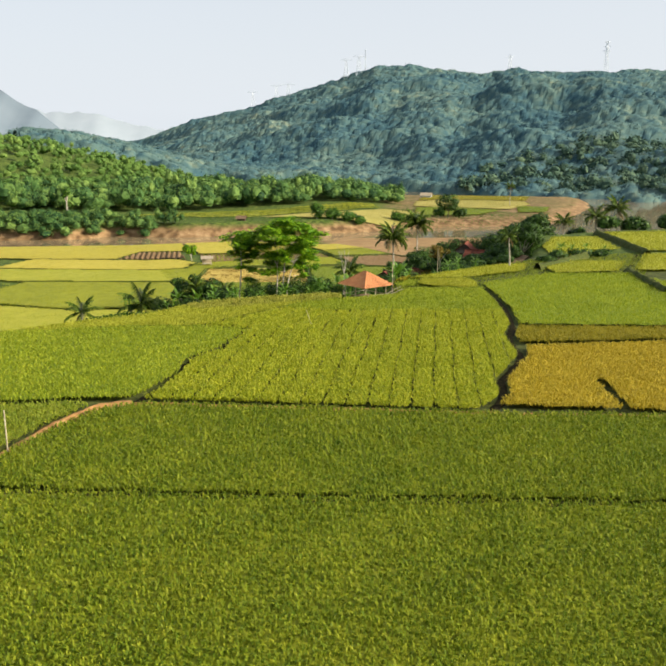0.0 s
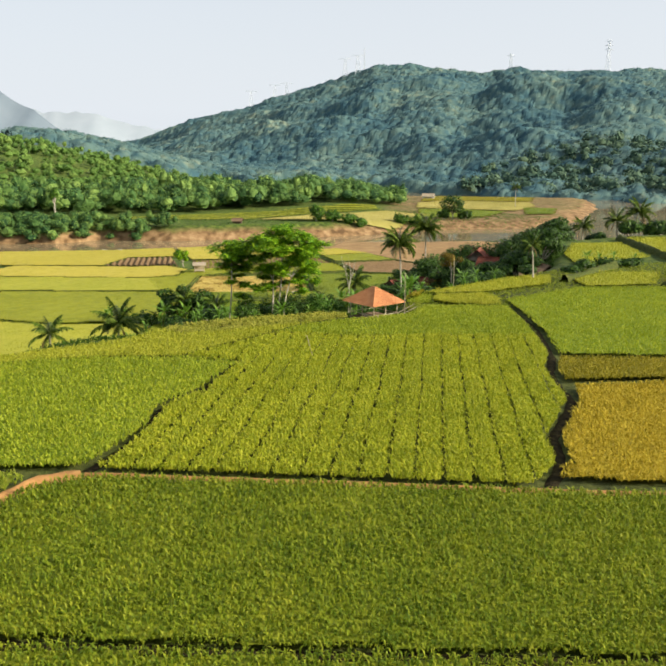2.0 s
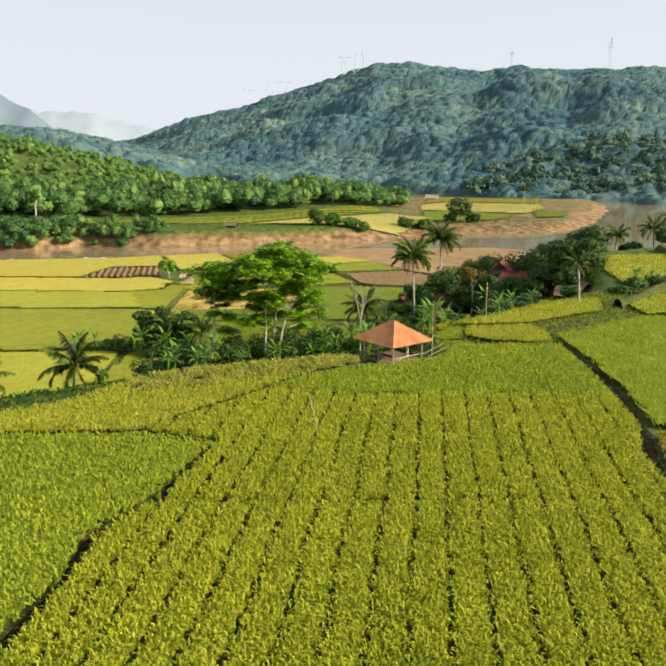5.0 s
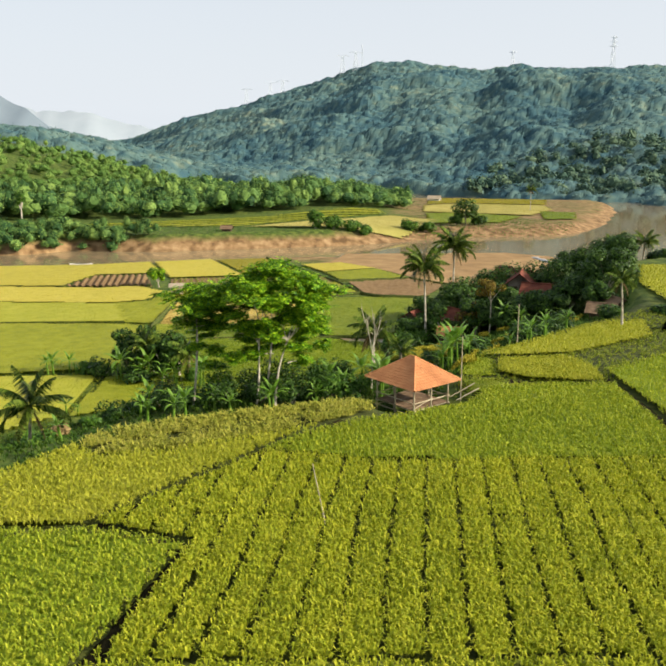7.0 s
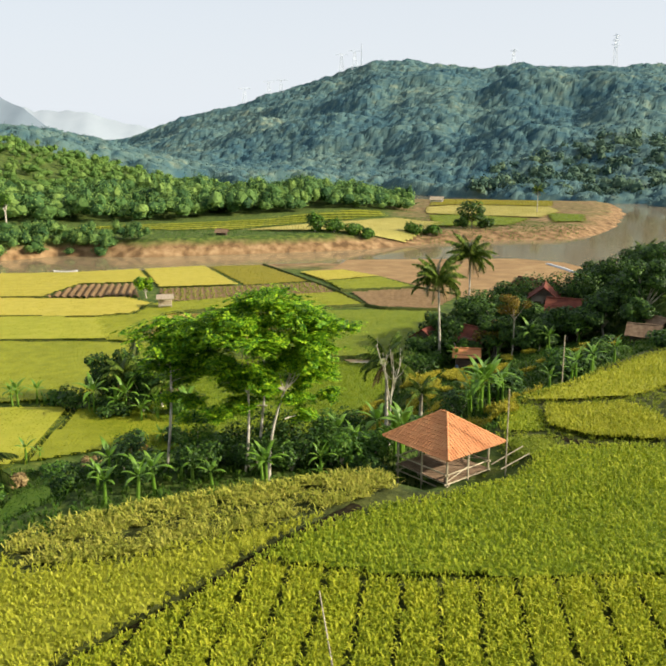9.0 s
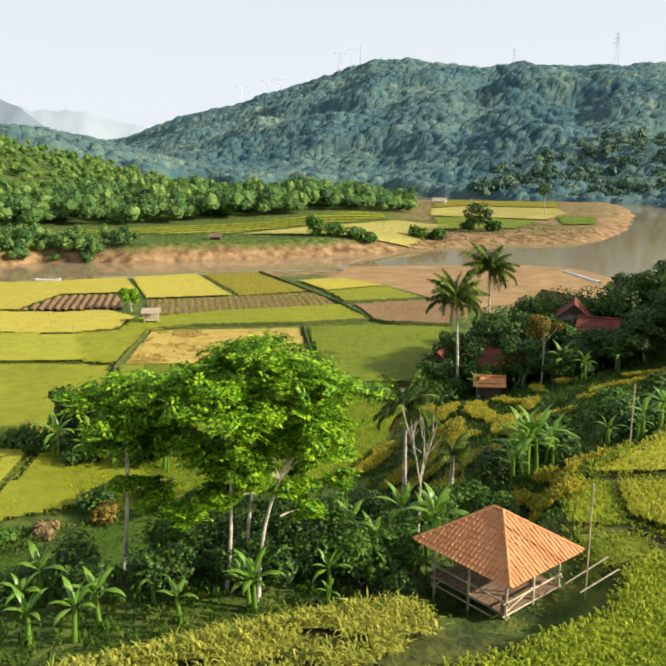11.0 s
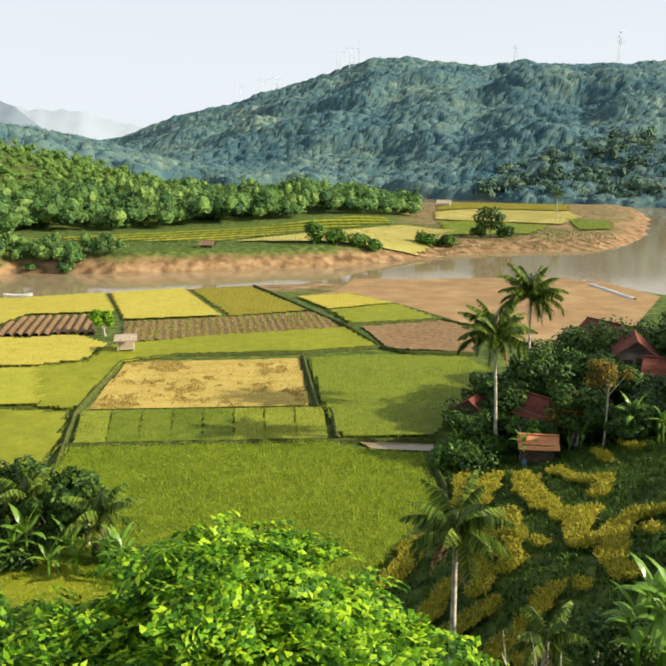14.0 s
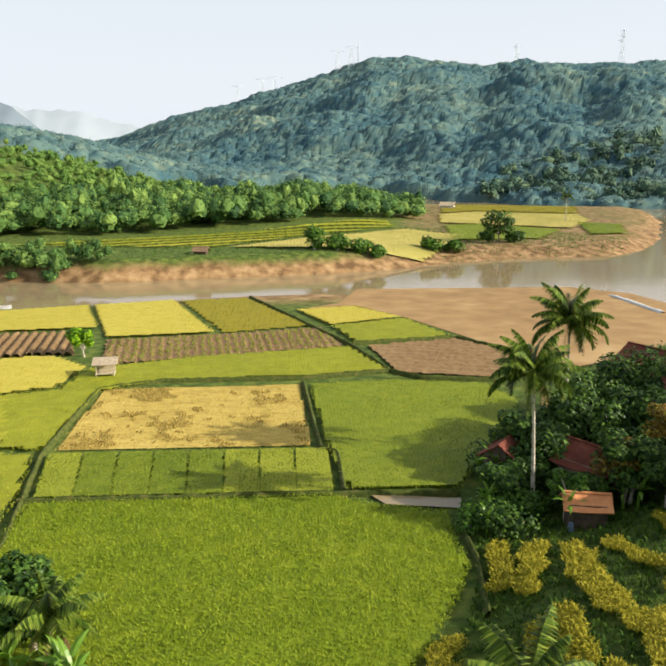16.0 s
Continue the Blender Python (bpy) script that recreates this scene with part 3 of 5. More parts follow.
field("weedy_plot", [(-17, 211.4), (-6.4, 213.6), (4, 191.4), (-8.4, 187.4)], RICE_OLIVE, "thin weeds over brown soil", space=0.7, count=4, tall=0.3, width=0.06, keep=0.6, fine=True)
sheet("sand_flat", [(2, 204), (8, 208), (12, 221), (49, 221), (57, 214), (60, 200), (45, 176), (30, 168), (22.5, 184.5), (16.8, 196.4), (10.5, 206)], 1.22, SAND, "sandy brown flat beside the river", "sandbank")


def ridged(name, poly, direction, pitch, tall, label, plants=0.0):
    """A tilled plot: rows of raised soil beds."""
    xs, ys = np.array(poly).T
    X, Y = np.meshgrid(np.arange(xs.min(), xs.max(), 0.25), np.arange(ys.min(), ys.max(), 0.5))
    cx, cy = X.ravel(), Y.ravel()
    s = (cx * direction[0] + cy * direction[1]) / pitch
    z = height(cx, cy) + 0.12 + tall * smooth_step(np.abs(s - np.round(s)), 0.1, 0.25) + rng.uniform(-0.04, 0.04, len(cx))
    ok = inside(cx, cy, poly)
    r, c = X.shape
    i = (np.arange(r - 1)[:, None] * c + np.arange(c - 1)[None]).ravel()
    i = i[ok[i] & ok[i + c + 1]]
    f = np.concatenate([np.stack([i, i + 1, i + c + 1], 1), np.stack([i, i + c + 1, i + c], 1)], 0)
    ob = new(name, fast_mesh(name, np.stack([cx, cy, z], 1), f, SOIL, True))
    return tagged(ob, label, "tilled field", kind="stuff")


ridged("tilled_plot", [(-36.6, 188.2), (-27.6, 189), (-24.4, 177.2), (-39.6, 176.4)], (1, 0.12), 1.15, 0.4, "brown tilled soil in raised beds")
ridged("tilled_plot", [(-22.6, 185), (-9, 187), (4.6, 190.6), (7, 179.8), (-18.4, 173.4), (-20.6, 171.8)], (1, 0.12), 1.0, 0.12, "brown soil with rows of seedlings")
ridged("tilled_plot", [(9.6, 180.2), (21.2, 183.2), (26.7, 176), (21.5, 166), (11.8, 168)], (0.3, 1), 1.6, 0.12, "reddish bare plot with dry stubble")
field("seedling_rows", [(-22.2, 184.4), (-9, 186.4), (4.4, 190), (6.4, 180.4), (-18.2, 174), (-20, 172.6)], RICE_DEEP, "young green seedlings in rows", space=0.45, count=6, tall=0.4, width=0.06, slab=0.0, gaps=lambda x, y: np.abs((x + 0.12 * y) - np.round(x + 0.12 * y)) < 0.22, base=None)


def bund(name, pts, wide, tall, mat, label):
    """A low earth dike along a line, rounded in section and uneven."""
    p = np.array(pts, float)
    seg = np.r_[0, np.cumsum(np.hypot(*np.diff(p, axis=0).T))]
    s = np.arange(0, seg[-1], 0.6)
    x, y = np.interp(s, seg, p[:, 0]), np.interp(s, seg, p[:, 1])
    dx, dy = np.gradient(x), np.gradient(y)
    ln = np.hypot(dx, dy) + 1e-9
    nx_, ny_ = -dy / ln, dx / ln
    prof = [(-1.0, -0.2), (-0.6, 0.6), (-0.2, 1.0), (0.3, 0.95), (0.65, 0.55), (1.0, -0.2)]
    v = []
    for a, b in prof:
        w = wide * a * rng.uniform(0.75, 1.25, len(s))
        xx, yy = x + nx_ * w, y + ny_ * w
        v.append(np.stack([xx, yy, height(x, y) + tall * b * rng.uniform(0.75, 1.25, len(s)) + 0.02], 1))
    v = np.stack(v, 1).reshape(-1, 3)
    m = len(prof)
    i = (np.arange(len(s) - 1)[:, None] * m + np.arange(m - 1)[None]).ravel()
    ob = new(name, fast_mesh(name, v, np.stack([i, i + m, i + m + 1, i + 1], 1), mat, True))
    return tagged(ob, label, "dike", "field dikes", "structure")


bund("path", [(-14.9, 36.5), (-13.4, 42.2), (-11.9, 45.3), (-9.8, 46.1)], 0.42, 0.25, PATH, "orange earth path beside the ditch")
bund("path", [(-9.8, 46.1), (1.4, 44.65), (10.9, 43.3), (20.8, 42.3), (34, 40.4)], 0.14, 0.14, PATH, "narrow orange earth path between paddies")
for line in ([(-18.6, 137.9), (3.5, 138.0), (12, 137.6)], [(-17.4, 131), (-18.2, 137), (-19.6, 147), (-18.8, 164), (-12.6, 166.5), (1.7, 166.6), (11, 168.8)],
             [(1.6, 165.4), (2.6, 147), (3.9, 146), (3.9, 138)], [(11, 168.8), (7.8, 179.8), (-6, 214)], [(11, 168.8), (14, 166), (22, 165)],
             [(-23, 147.4), (-52, 149.4)], [(8, 181), (21.2, 183.4), (27, 176)], [(10, 121.5), (11, 128), (11, 134)]):
    bund("dike", line, 0.26, 0.42, DIKE, "low grassy dike between paddies")
field("rice_field", [(-70, 96), (-27, 101), (-21, 108), (-20.5, 121), (-34, 121), (-55, 128), (-72, 130)], RICE_LIME, "light green paddy before the slope", space=0.44, **FLAT)
field("rice_field", [(-60, 72), (-40, 70), (-29, 78), (-27, 99), (-60, 94)], RICE_LIME, "light green paddy under the terrace", space=0.44, **FLAT)
# the dark slope-grass colour here stands for tree shade on the paddy
field("rice_field", [(-20, 95), (-13, 92), (-8, 97), (-4, 106), (-9, 109), (-14, 104.6), (-19, 102)], SLOPE_GRASS, "wet paddy under trees, their shade put into its dark green", space=0.3, **FLAT)
field("golden_grass", [(-9.6, 74.8), (-6.5, 75.1), (-3, 76.8), (1.4, 79.2), (4.4, 80.9), (4.2, 83.2), (-2, 83.6), (-6.5, 80.8), (-10, 78.2), (-10.8, 76.2)], VERGE, "rough golden grass along the terrace edge", space=0.22, tall=0.42, lean=1.2, slab=0.35, ragged=0.4,
      gaps=either(line_gap([(-14, 73.8), (-7, 77.2), (2, 80.9)], 0.16), lambda x, y: wave_noise(x, y, 2.6, 51) > 0.85))

for line in ([(54.4, 145), (52.2, 126), (50.6, 114)], [(38.4, 81), (39.4, 88), (40.8, 97.4)], [(30.4, 100.6), (34, 104), (38, 109), (41, 112)]):
    bund("terrace_riser", line, 0.7, 0.8, DIKE, "dark earth riser between two terraces")
bund("embankment", [(52.6, 214), (53.4, 208), (54.6, 197)], 0.5, 0.35, material("pale_concrete", [(0.5, 0.5, 0.48), (0.66, 0.66, 0.63)], 1.0, 0.8), "pale concrete strip at the river landing")
field("rice_field", [(-20.5, 107.5), (-14, 110.6), (-8, 112.6), (-13, 118.4), (-19.6, 120.4)], RICE_LIME, "light green paddy corner by the shrubs", space=0.34, **FLAT)
# near-black mud: the shade of a deep ditch is put into the colour
CHANNEL = material("shaded_wet_mud", [(0.010, 0.009, 0.005), (0.022, 0.018, 0.009), (0.045, 0.04, 0.016)], 3.0, 0.95, bump=0.4, spec=0.05)
for line in ([(11.0, 43.6), (12.3, 46), (13.1, 49.8), (16.1, 55.6), (16.7, 62), (18.2, 66.2), (19.6, 74.3), (20, 80.6), (20.1, 87.3)],
             [(-9.8, 46.4), (-8.8, 49), (-8.0, 52), (-7.9, 55.5), (-5.9, 59), (-4.1, 65.4), (-8.2, 66.8)],
             [(-22, 33.9), (-13, 33.4), (2, 31.9), (15.3, 30.8), (34, 29.5)],
             [(13, 87.6), (15, 86), (18.5, 85.3), (20, 86)], [(-8.2, 66.8), (-6.5, 69.3), (-3.6, 72.6), (-1.9, 74.8), (0.2, 77.3), (2.9, 80)], [(38.5, 82), (40.5, 97), (50, 116)]):
    bund("ditch", line, 0.3, 0.05, CHANNEL, "wet ditch between paddies, deep shade put into its mud colour")["category"] = "ditch"


# ---- plants ----
def root(name, at, label, category, group=""):
    ob = new(name)
    ob.location = at
    ob.empty_display_size = 0.3
    return tagged(ob, label, category, group)


def ground_at(x, y):
    return float(height(np.array([x]), np.array([y]))[0])


def clump(centre, radius, flat, count, size, up=0.6):
    """Leaves over an uneven rounded mass."""
    d = rng.normal(size=(count, 3))
    d /= np.linalg.norm(d, axis=1)[:, None]
    r = rng.uniform(0.55, 1.05, count) ** 0.6
    c = np.array(centre) + d * r[:, None] * np.array([radius, radius, radius * flat])
    return leaves(c, d * 0.7 + np.array([0, 0, up]) + rng.normal(scale=0.35, size=(count, 3)), size * rng.uniform(0.6, 1.25, count))


def limb(a, b, r0, r1, bend=0.15, n=6):
    a, b = np.array(a, float), np.array(b, float)
    t = np.linspace(0, 1, n)[:, None]
    off = rng.normal(scale=bend * np.linalg.norm(b - a) * 0.3, size=3)
    off[2] = abs(off[2]) * 0.5
    return tube(a + (b - a) * t + off * np.sin(t * np.pi), np.linspace(r0, r1, n), 6)


def broadleaf(x, y, tall, radius, mat, label, name="tree", bole=0.35, masses=14, per=150, size=0.22, flat=0.6, group="", girth=1.0):
    """A trunk with limbs, each ending in a mass of leaves."""
    z = ground_at(x, y) - 0.1
    ob = root(name, (x, y, z), label, "tree", group)
    wood, crown = [], []
    fork = np.array([rng.uniform(-0.2, 0.2), rng.uniform(-0.2, 0.2), tall * bole])
    wood.append(limb((0, 0, 0), fork, (0.035 * tall ** 0.8 + 0.06) * girth, 0.03 * tall ** 0.8 * girth, 0.06))
    for k in range(masses):
        a, q = rng.uniform(0, 2 * np.pi), rng.uniform(0, 1) ** 0.5
        rise = bole + (1 - bole) * rng.uniform(0.25, 0.92)
        w = np.sin(np.clip((rise - bole) / (1.02 - bole), 0, 1) * np.pi * 0.62 + 0.5)
        end = np.array([np.cos(a) * radius * q * w * 0.85, np.sin(a) * radius * q * w * 0.85, tall * rise])
        if k < 9:
            wood.append(limb(fork, end, (0.018 * tall ** 0.8 + 0.02) * girth, 0.02))
        crown.append(clump(end, radius * rng.uniform(0.34, 0.52), flat, per, size))
    array_part("trunk", join(*wood), BARK, ob, smooth=True)
    array_part("crown", join(*crown), mat, ob)
    return ob


def shrub(x, y, tall, radius, mat, label, per=130, size=0.22, z=None, group=""):
    ob = root("shrub", (x, y, (ground_at(x, y) if z is None else z) - 0.05), label, "shrub", group)
    stems, crown = [], []
    for k in range(6):
        a, q = rng.uniform(0, 2 * np.pi), rng.uniform(0.1, 0.75)
        end = (np.cos(a) * radius * q, np.sin(a) * radius * q, tall * rng.uniform(0.4, 0.78))
        stems.append(limb((0, 0, 0), end, 0.05, 0.02))
        crown.append(clump(end, radius * rng.uniform(0.45, 0.65), 0.7 * min(1.4, tall / radius), per, size))
    array_part("woody_base", join(*stems), BARK, ob)
    array_part("foliage", join(*crown), mat, ob)
    return ob


def frond(length, az, pitch, droop, leaflet, count=40):
    """A feather leaf: a curved midrib with hanging leaflets on both sides."""
    t = np.linspace(0, 1, 8)
    ang = pitch - droop * t ** 1.4
    ds = length / 7
    r = np.r_[0, np.cumsum(np.cos(ang[:-1]) * ds)]
    z = np.r_[0, np.cumsum(np.sin(ang[:-1]) * ds)]
    out, side = np.array([np.cos(az), np.sin(az), 0]), np.array([-np.sin(az), np.cos(az), 0])
    spine = r[:, None] * out + z[:, None] * np.array([0, 0, 1.0])
    vf = [tube(spine, np.linspace(0.035, 0.008, 8), 3)]
    s = np.repeat(np.linspace(0.14, 0.99, count), 2)
    p = np.stack([np.interp(s, t, spine[:, i]) for i in range(3)], 1)
    sign = np.tile([-1.0, 1.0], count)[:, None]
    ln = (leaflet * np.sin(np.clip(s, 0, 1) * 2.6 + 0.35))[:, None].clip(0.15)
    tip = p + ln * (side * sign * 0.75 + out * 0.45) + np.array([0, 0, -1.0]) * ln * rng.uniform(0.25, 0.8, (len(s), 1))
    fat = out * 0.085 * length / 3
    v = np.stack([p - fat, p + fat, tip], 1).reshape(-1, 3)
    vf.append((v, np.arange(len(v)).reshape(-1, 3)))
    return join(*vf)


def palm(x, y, crown_z, length, label, fronds=20, lean=0.4, base=None, trunk_r=0.15, dead=3):
    z = ground_at(x, y) - 0.1 if base is None else base
    ob = root("coconut_palm", (x, y, z), label, "palm", "coconut palms")
    tall = crown_z - z
    t = np.linspace(0, 1, 10)
    a = rng.uniform(0, 6.28)
    top = np.array([np.cos(a) * lean, np.sin(a) * lean, tall])
    pts = np.stack([top[0] * t ** 1.6, top[1] * t ** 1.6, tall * t], 1) - np.array([top[0], top[1], 0]) * (t ** 1.6)[:, None] * 0.0
    pts[:, :2] -= top[:2]
    array_part("trunk", tube(pts, trunk_r * (1 - 0.35 * t) + 0.06 * (1 - t) ** 6, 8), BARK, ob, smooth=True)
    head = pts[-1]
    green, brown = [], []
    for k in range(fronds):
        q = k / fronds
        v, f = frond(length * rng.uniform(0.85, 1.1), k * 2.4 + rng.uniform(-0.3, 0.3), radians(80 - 95 * q + rng.uniform(-8, 8)), radians(60 + 45 * q), length * 0.27)
        green.append((v + head, f))
    for k in range(dead):
        v, f = frond(length * 0.8, rng.uniform(0, 6.28), radians(-50), radians(35), length * 0.16, 18)
        brown.append((v + head, f))
    array_part("crown", join(*green), PALM, ob)
    if brown:
        array_part("dead_fronds", join(*brown), DRYLEAF, ob, "dry brown hanging fronds")
    return ob


def banana_leaf(length, wide, az, pitch, droop):
    """A broad leaf, folded along the midrib and torn at the edge."""
    n = 9
    t = np.linspace(0, 1, n)
    ang = pitch - droop * t ** 1.6
    ds = length / (n - 1)
    r, z = np.r_[0, np.cumsum(np.cos(ang[:-1]) * ds)], np.r_[0, np.cumsum(np.sin(ang[:-1]) * ds)]
    out, side = np.array([np.cos(az), np.sin(az), 0]), np.array([-np.sin(az), np.cos(az), 0])
    mid = r[:, None] * out + z[:, None] * np.array([0, 0, 1.0])
    w = wide * np.clip(np.sin(np.clip((t - 0.14) / 0.86, 0, 1) ** 0.8 * np.pi), 0.03, 1) * rng.uniform(0.75, 1.1, n)
    drop = np.array([0, 0, -0.3])
    l, rr = mid + (side + drop) * w[:, None], mid + (-side + drop) * w[:, None] * rng.uniform(0.85, 1.1)
    v = np.concatenate([mid, l, rr])
    f = []
    for i in range(n - 1):
        f += [(i, i + 1, n + i), (i + 1, n + i + 1, n + i), (i, 2 * n + i, i + 1), (i + 1, 2 * n + i, 2 * n + i + 1)]
    return v, np.array(f)


def banana(x, y, tall, label, stems=1, z=None, leaf=1.7):
    ob = root("banana_plant", (x, y, (ground_at(x, y) if z is None else z) - 0.05), label, "banana plant", "banana plants")
    for s in range(stems):
        ox, oy = (0, 0) if s == 0 else rng.uniform(-0.9, 0.9, 2)
        h = tall * (1 if s == 0 else rng.uniform(0.55, 0.95))
        foot, head = np.array([ox, oy, 0.0]), np.array([ox + rng.uniform(-0.15, 0.15), oy + rng.uniform(-0.15, 0.15), h * 0.62])
        array_part("stem", limb(foot, head, 0.11, 0.07, 0.03), BANANA, ob, smooth=True)
        count = rng.integers(7, 10)
        for k in range(count):
            q = k / count
            v, f = banana_leaf(leaf * h / 3 * rng.uniform(0.8, 1.15), 0.2 * h / 3, k * 2.4 + rng.uniform(-0.3, 0.3), radians(82 - 62 * q), radians(55 + 75 * q))
            array_part("leaf", (v + head, f), BANANA if q < 0.93 else DRYLEAF, ob)
    return ob


# the tall feathery trees at the terrace edge
def tall_tree(x, y, top, masses, label, boles):
    z = ground_at(x, y) - 0.15
    ob = root("tall_tree", (x, y, z), label, "tree", "tall trees at the terrace edge")
    wood, crown = [], []
    for bx, by, fx, fy, fz in boles:
        fork = np.array([fx - x, fy - y, fz - z])
        wood.append(limb((bx - x, by - y, 0), fork, 0.09, 0.055, 0.14, 8))
        near = sorted(masses, key=lambda m: (m[0] - fx) ** 2 + (m[1] - fy) ** 2 + 0.2 * (m[2] - fz) ** 2)[2:10]
        for mx, my, mz, _ in near:
            end = np.array([mx - x, my - y, mz - z])
            if end[2] > fork[2]:
                wood.append(limb(fork, end, 0.042, 0.008, 0.25))
                for _k in range(2):
                    mid = fork + (end - fork) * rng.uniform(0.4, 0.7)
                    wood.append(limb(mid, end + rng.normal(scale=0.55, size=3) * [1, 1, 0.2] - [0, 0, 0.3], 0.014, 0.004, 0.2))
            else:
                wood.append(limb(fork - [0, 0, fork[2] - end[2]], end, 0.04, 0.01, 0.2))
    for mx, my, mz, r in masses:
        for _k in range(6):
            # feathery sprays: paired leaflets along a drooping stalk
            off = rng.normal(scale=r * 0.5, size=3) * [1, 1, 0.5]
            n = int(23 * r)
            c = np.array([mx - x, my - y, mz - z]) + off + rng.normal(size=(n, 3)) * [r * 0.34, r * 0.34, r * 0.12]
            a = np.arctan2(c[:, 1] - my + y, c[:, 0] - mx + x) + rng.normal(scale=0.9, size=n)
            out = np.stack([np.cos(a), np.sin(a), rng.uniform(-0.55, 0.1, n)], 1)
            side = np.stack([-np.sin(a), np.cos(a), np.zeros(n)], 1)
            t = np.repeat(np.linspace(-0.5, 0.5, 6), 2)
            sign = np.tile([-1.0, 1.0], 6)
            p = c[:, None] + out[:, None] * (t * 0.5)[None, :, None] + side[:, None] * (sign * 0.085 * (1.25 - np.abs(t)))[None, :, None]
            nm = np.repeat(np.cross(out, side) + rng.normal(scale=0.3, size=(n, 3)), 12, 0)
            crown.append(leaves(p.reshape(-1, 3), nm + rng.normal(scale=0.15, size=nm.shape), rng.uniform(0.065, 0.13, 12 * n), 0.5))
    array_part("trunk", join(*wood), BARK, ob, smooth=True)
    array_part("crown", join(*crown), LEAF, ob)
    return ob


def umbrella(cx, cy, rx, ry, top, count, low, seed):
    """Places of the leaf masses of a layered, flat-topped crown."""
    g, out = np.random.default_rng(seed), []
    for k in range(count):
        q, a = math.sqrt((k + 0.5) / count), k * 2.39996 + g.uniform(-0.3, 0.3)
        out.append((cx + rx * q * math.cos(a), cy + ry * q * math.sin(a), top - 1.9 * q * q - g.uniform(0, 0.7), g.uniform(0.75, 1.15)))
    for k in range(low):
        a, q = g.uniform(0, 2 * math.pi), g.uniform(0.3, 0.98)
        out.append((cx + rx * q * math.cos(a), cy + ry * q * math.sin(a), top - g.uniform(1.4, 6.2), g.uniform(0.45, 0.8)))
    return out


tall_tree(-1.6, 86.0, 17.3, umbrella(-1.1, 87.8, 3.3, 3.3, 17.3, 20, 52, 5),
          "tall feathery tree with bright green layered crown and pale trunks",
          [(-1.3, 85.2, -0.5, 86.4, 12.6), (-2.5, 86.2, -2.3, 87.2, 12.2), (-1.9, 87.4, -1.4, 88.0, 13.0)])
tall_tree(-6.7, 88.4, 16.4, umbrella(-5.8, 88.6, 1.5, 1.5, 16.3, 7, 15, 8),
          "slender tree with leaves down its pale stem", [(-6.7, 88.4, -6.3, 88.6, 13.5)])


def bare_tree(x, y, tall):
    ob = root("bare_tree", (x, y, ground_at(x, y) - 0.1), "leafless pale tree forking above the bananas", "tree")
    wood = [limb((0, 0, 0), (0.05, 0, tall * 0.48), 0.07, 0.05, 0.03)]
    for k, (dx, dy, dz) in enumerate([(-0.75, 0.1, 1.0), (-0.45, -0.3, 0.95), (0.15, 0.3, 0.92), (0.65, -0.1, 0.9), (0.3, -0.4, 0.8)]):
        start, end = np.array([0.05, 0, tall * (0.42 + 0.02 * k)]), np.array([dx, dy, tall * dz])
        wood.append(limb(start, end, 0.032, 0.01, 0.08))
        for _k in range(5):
            mid = start + (end - start) * rng.uniform(0.45, 0.9)
            wood.append(limb(mid, mid + rng.normal(scale=0.35, size=3) + [0, 0, 0.45], 0.014, 0.005, 0.1, 4))
    array_part("trunk", join(*wood), BARK, ob, "pale bare trunk and twigs", True)


bare_tree(5.1, 89.8, 5.9)

# coconut palms
palm(21.4, 144, 11.7, 3.5, "tall coconut palm above the village", 32)
palm(15.9, 135, 10.2, 3.5, "coconut palm with drooping fronds beside the houses", 30)
palm(6.8, 105.5, 8.9, 2.7, "coconut palm with old fronds among terraces", 18, dead=8)
palm(-23.3, 86, 7.4, 2.3, "short coconut palm below the terrace", 16)
palm(-17.7, 90, 7.4, 3.0, "dark short coconut palm below the terrace", 18)
palm(-10.9, 119.0, 3.6, 2.7, "young coconut palm at the paddy edge", 18, 0.1)
palm(-15.4, 120.2, 4.4, 2.3, "dark coconut palm in a clump of shrubs", 18, 0.2)
palm(27, 102.3, 13.6, 1.7, "thin palm with a small crown", 14, 0.3, trunk_r=0.11)
palm(62, 155, 13.5, 3.2, "coconut palm at the terrace end", 20)
palm(57, 153, 12.2, 2.8, "coconut palm at the terrace end", 18)
palm(50, 150, 11.4, 2.6, "coconut palm behind the far paddies", 18)
palm(46, 151, 11.0, 2.4, "coconut palm behind the far paddies", 18)
palm(90, 342, 10, 3.0, "palm on the river spit", 16)
palm(8.2, 98, 8.8, 1.5, "small palm behind the pavilion", 12, 0.1)

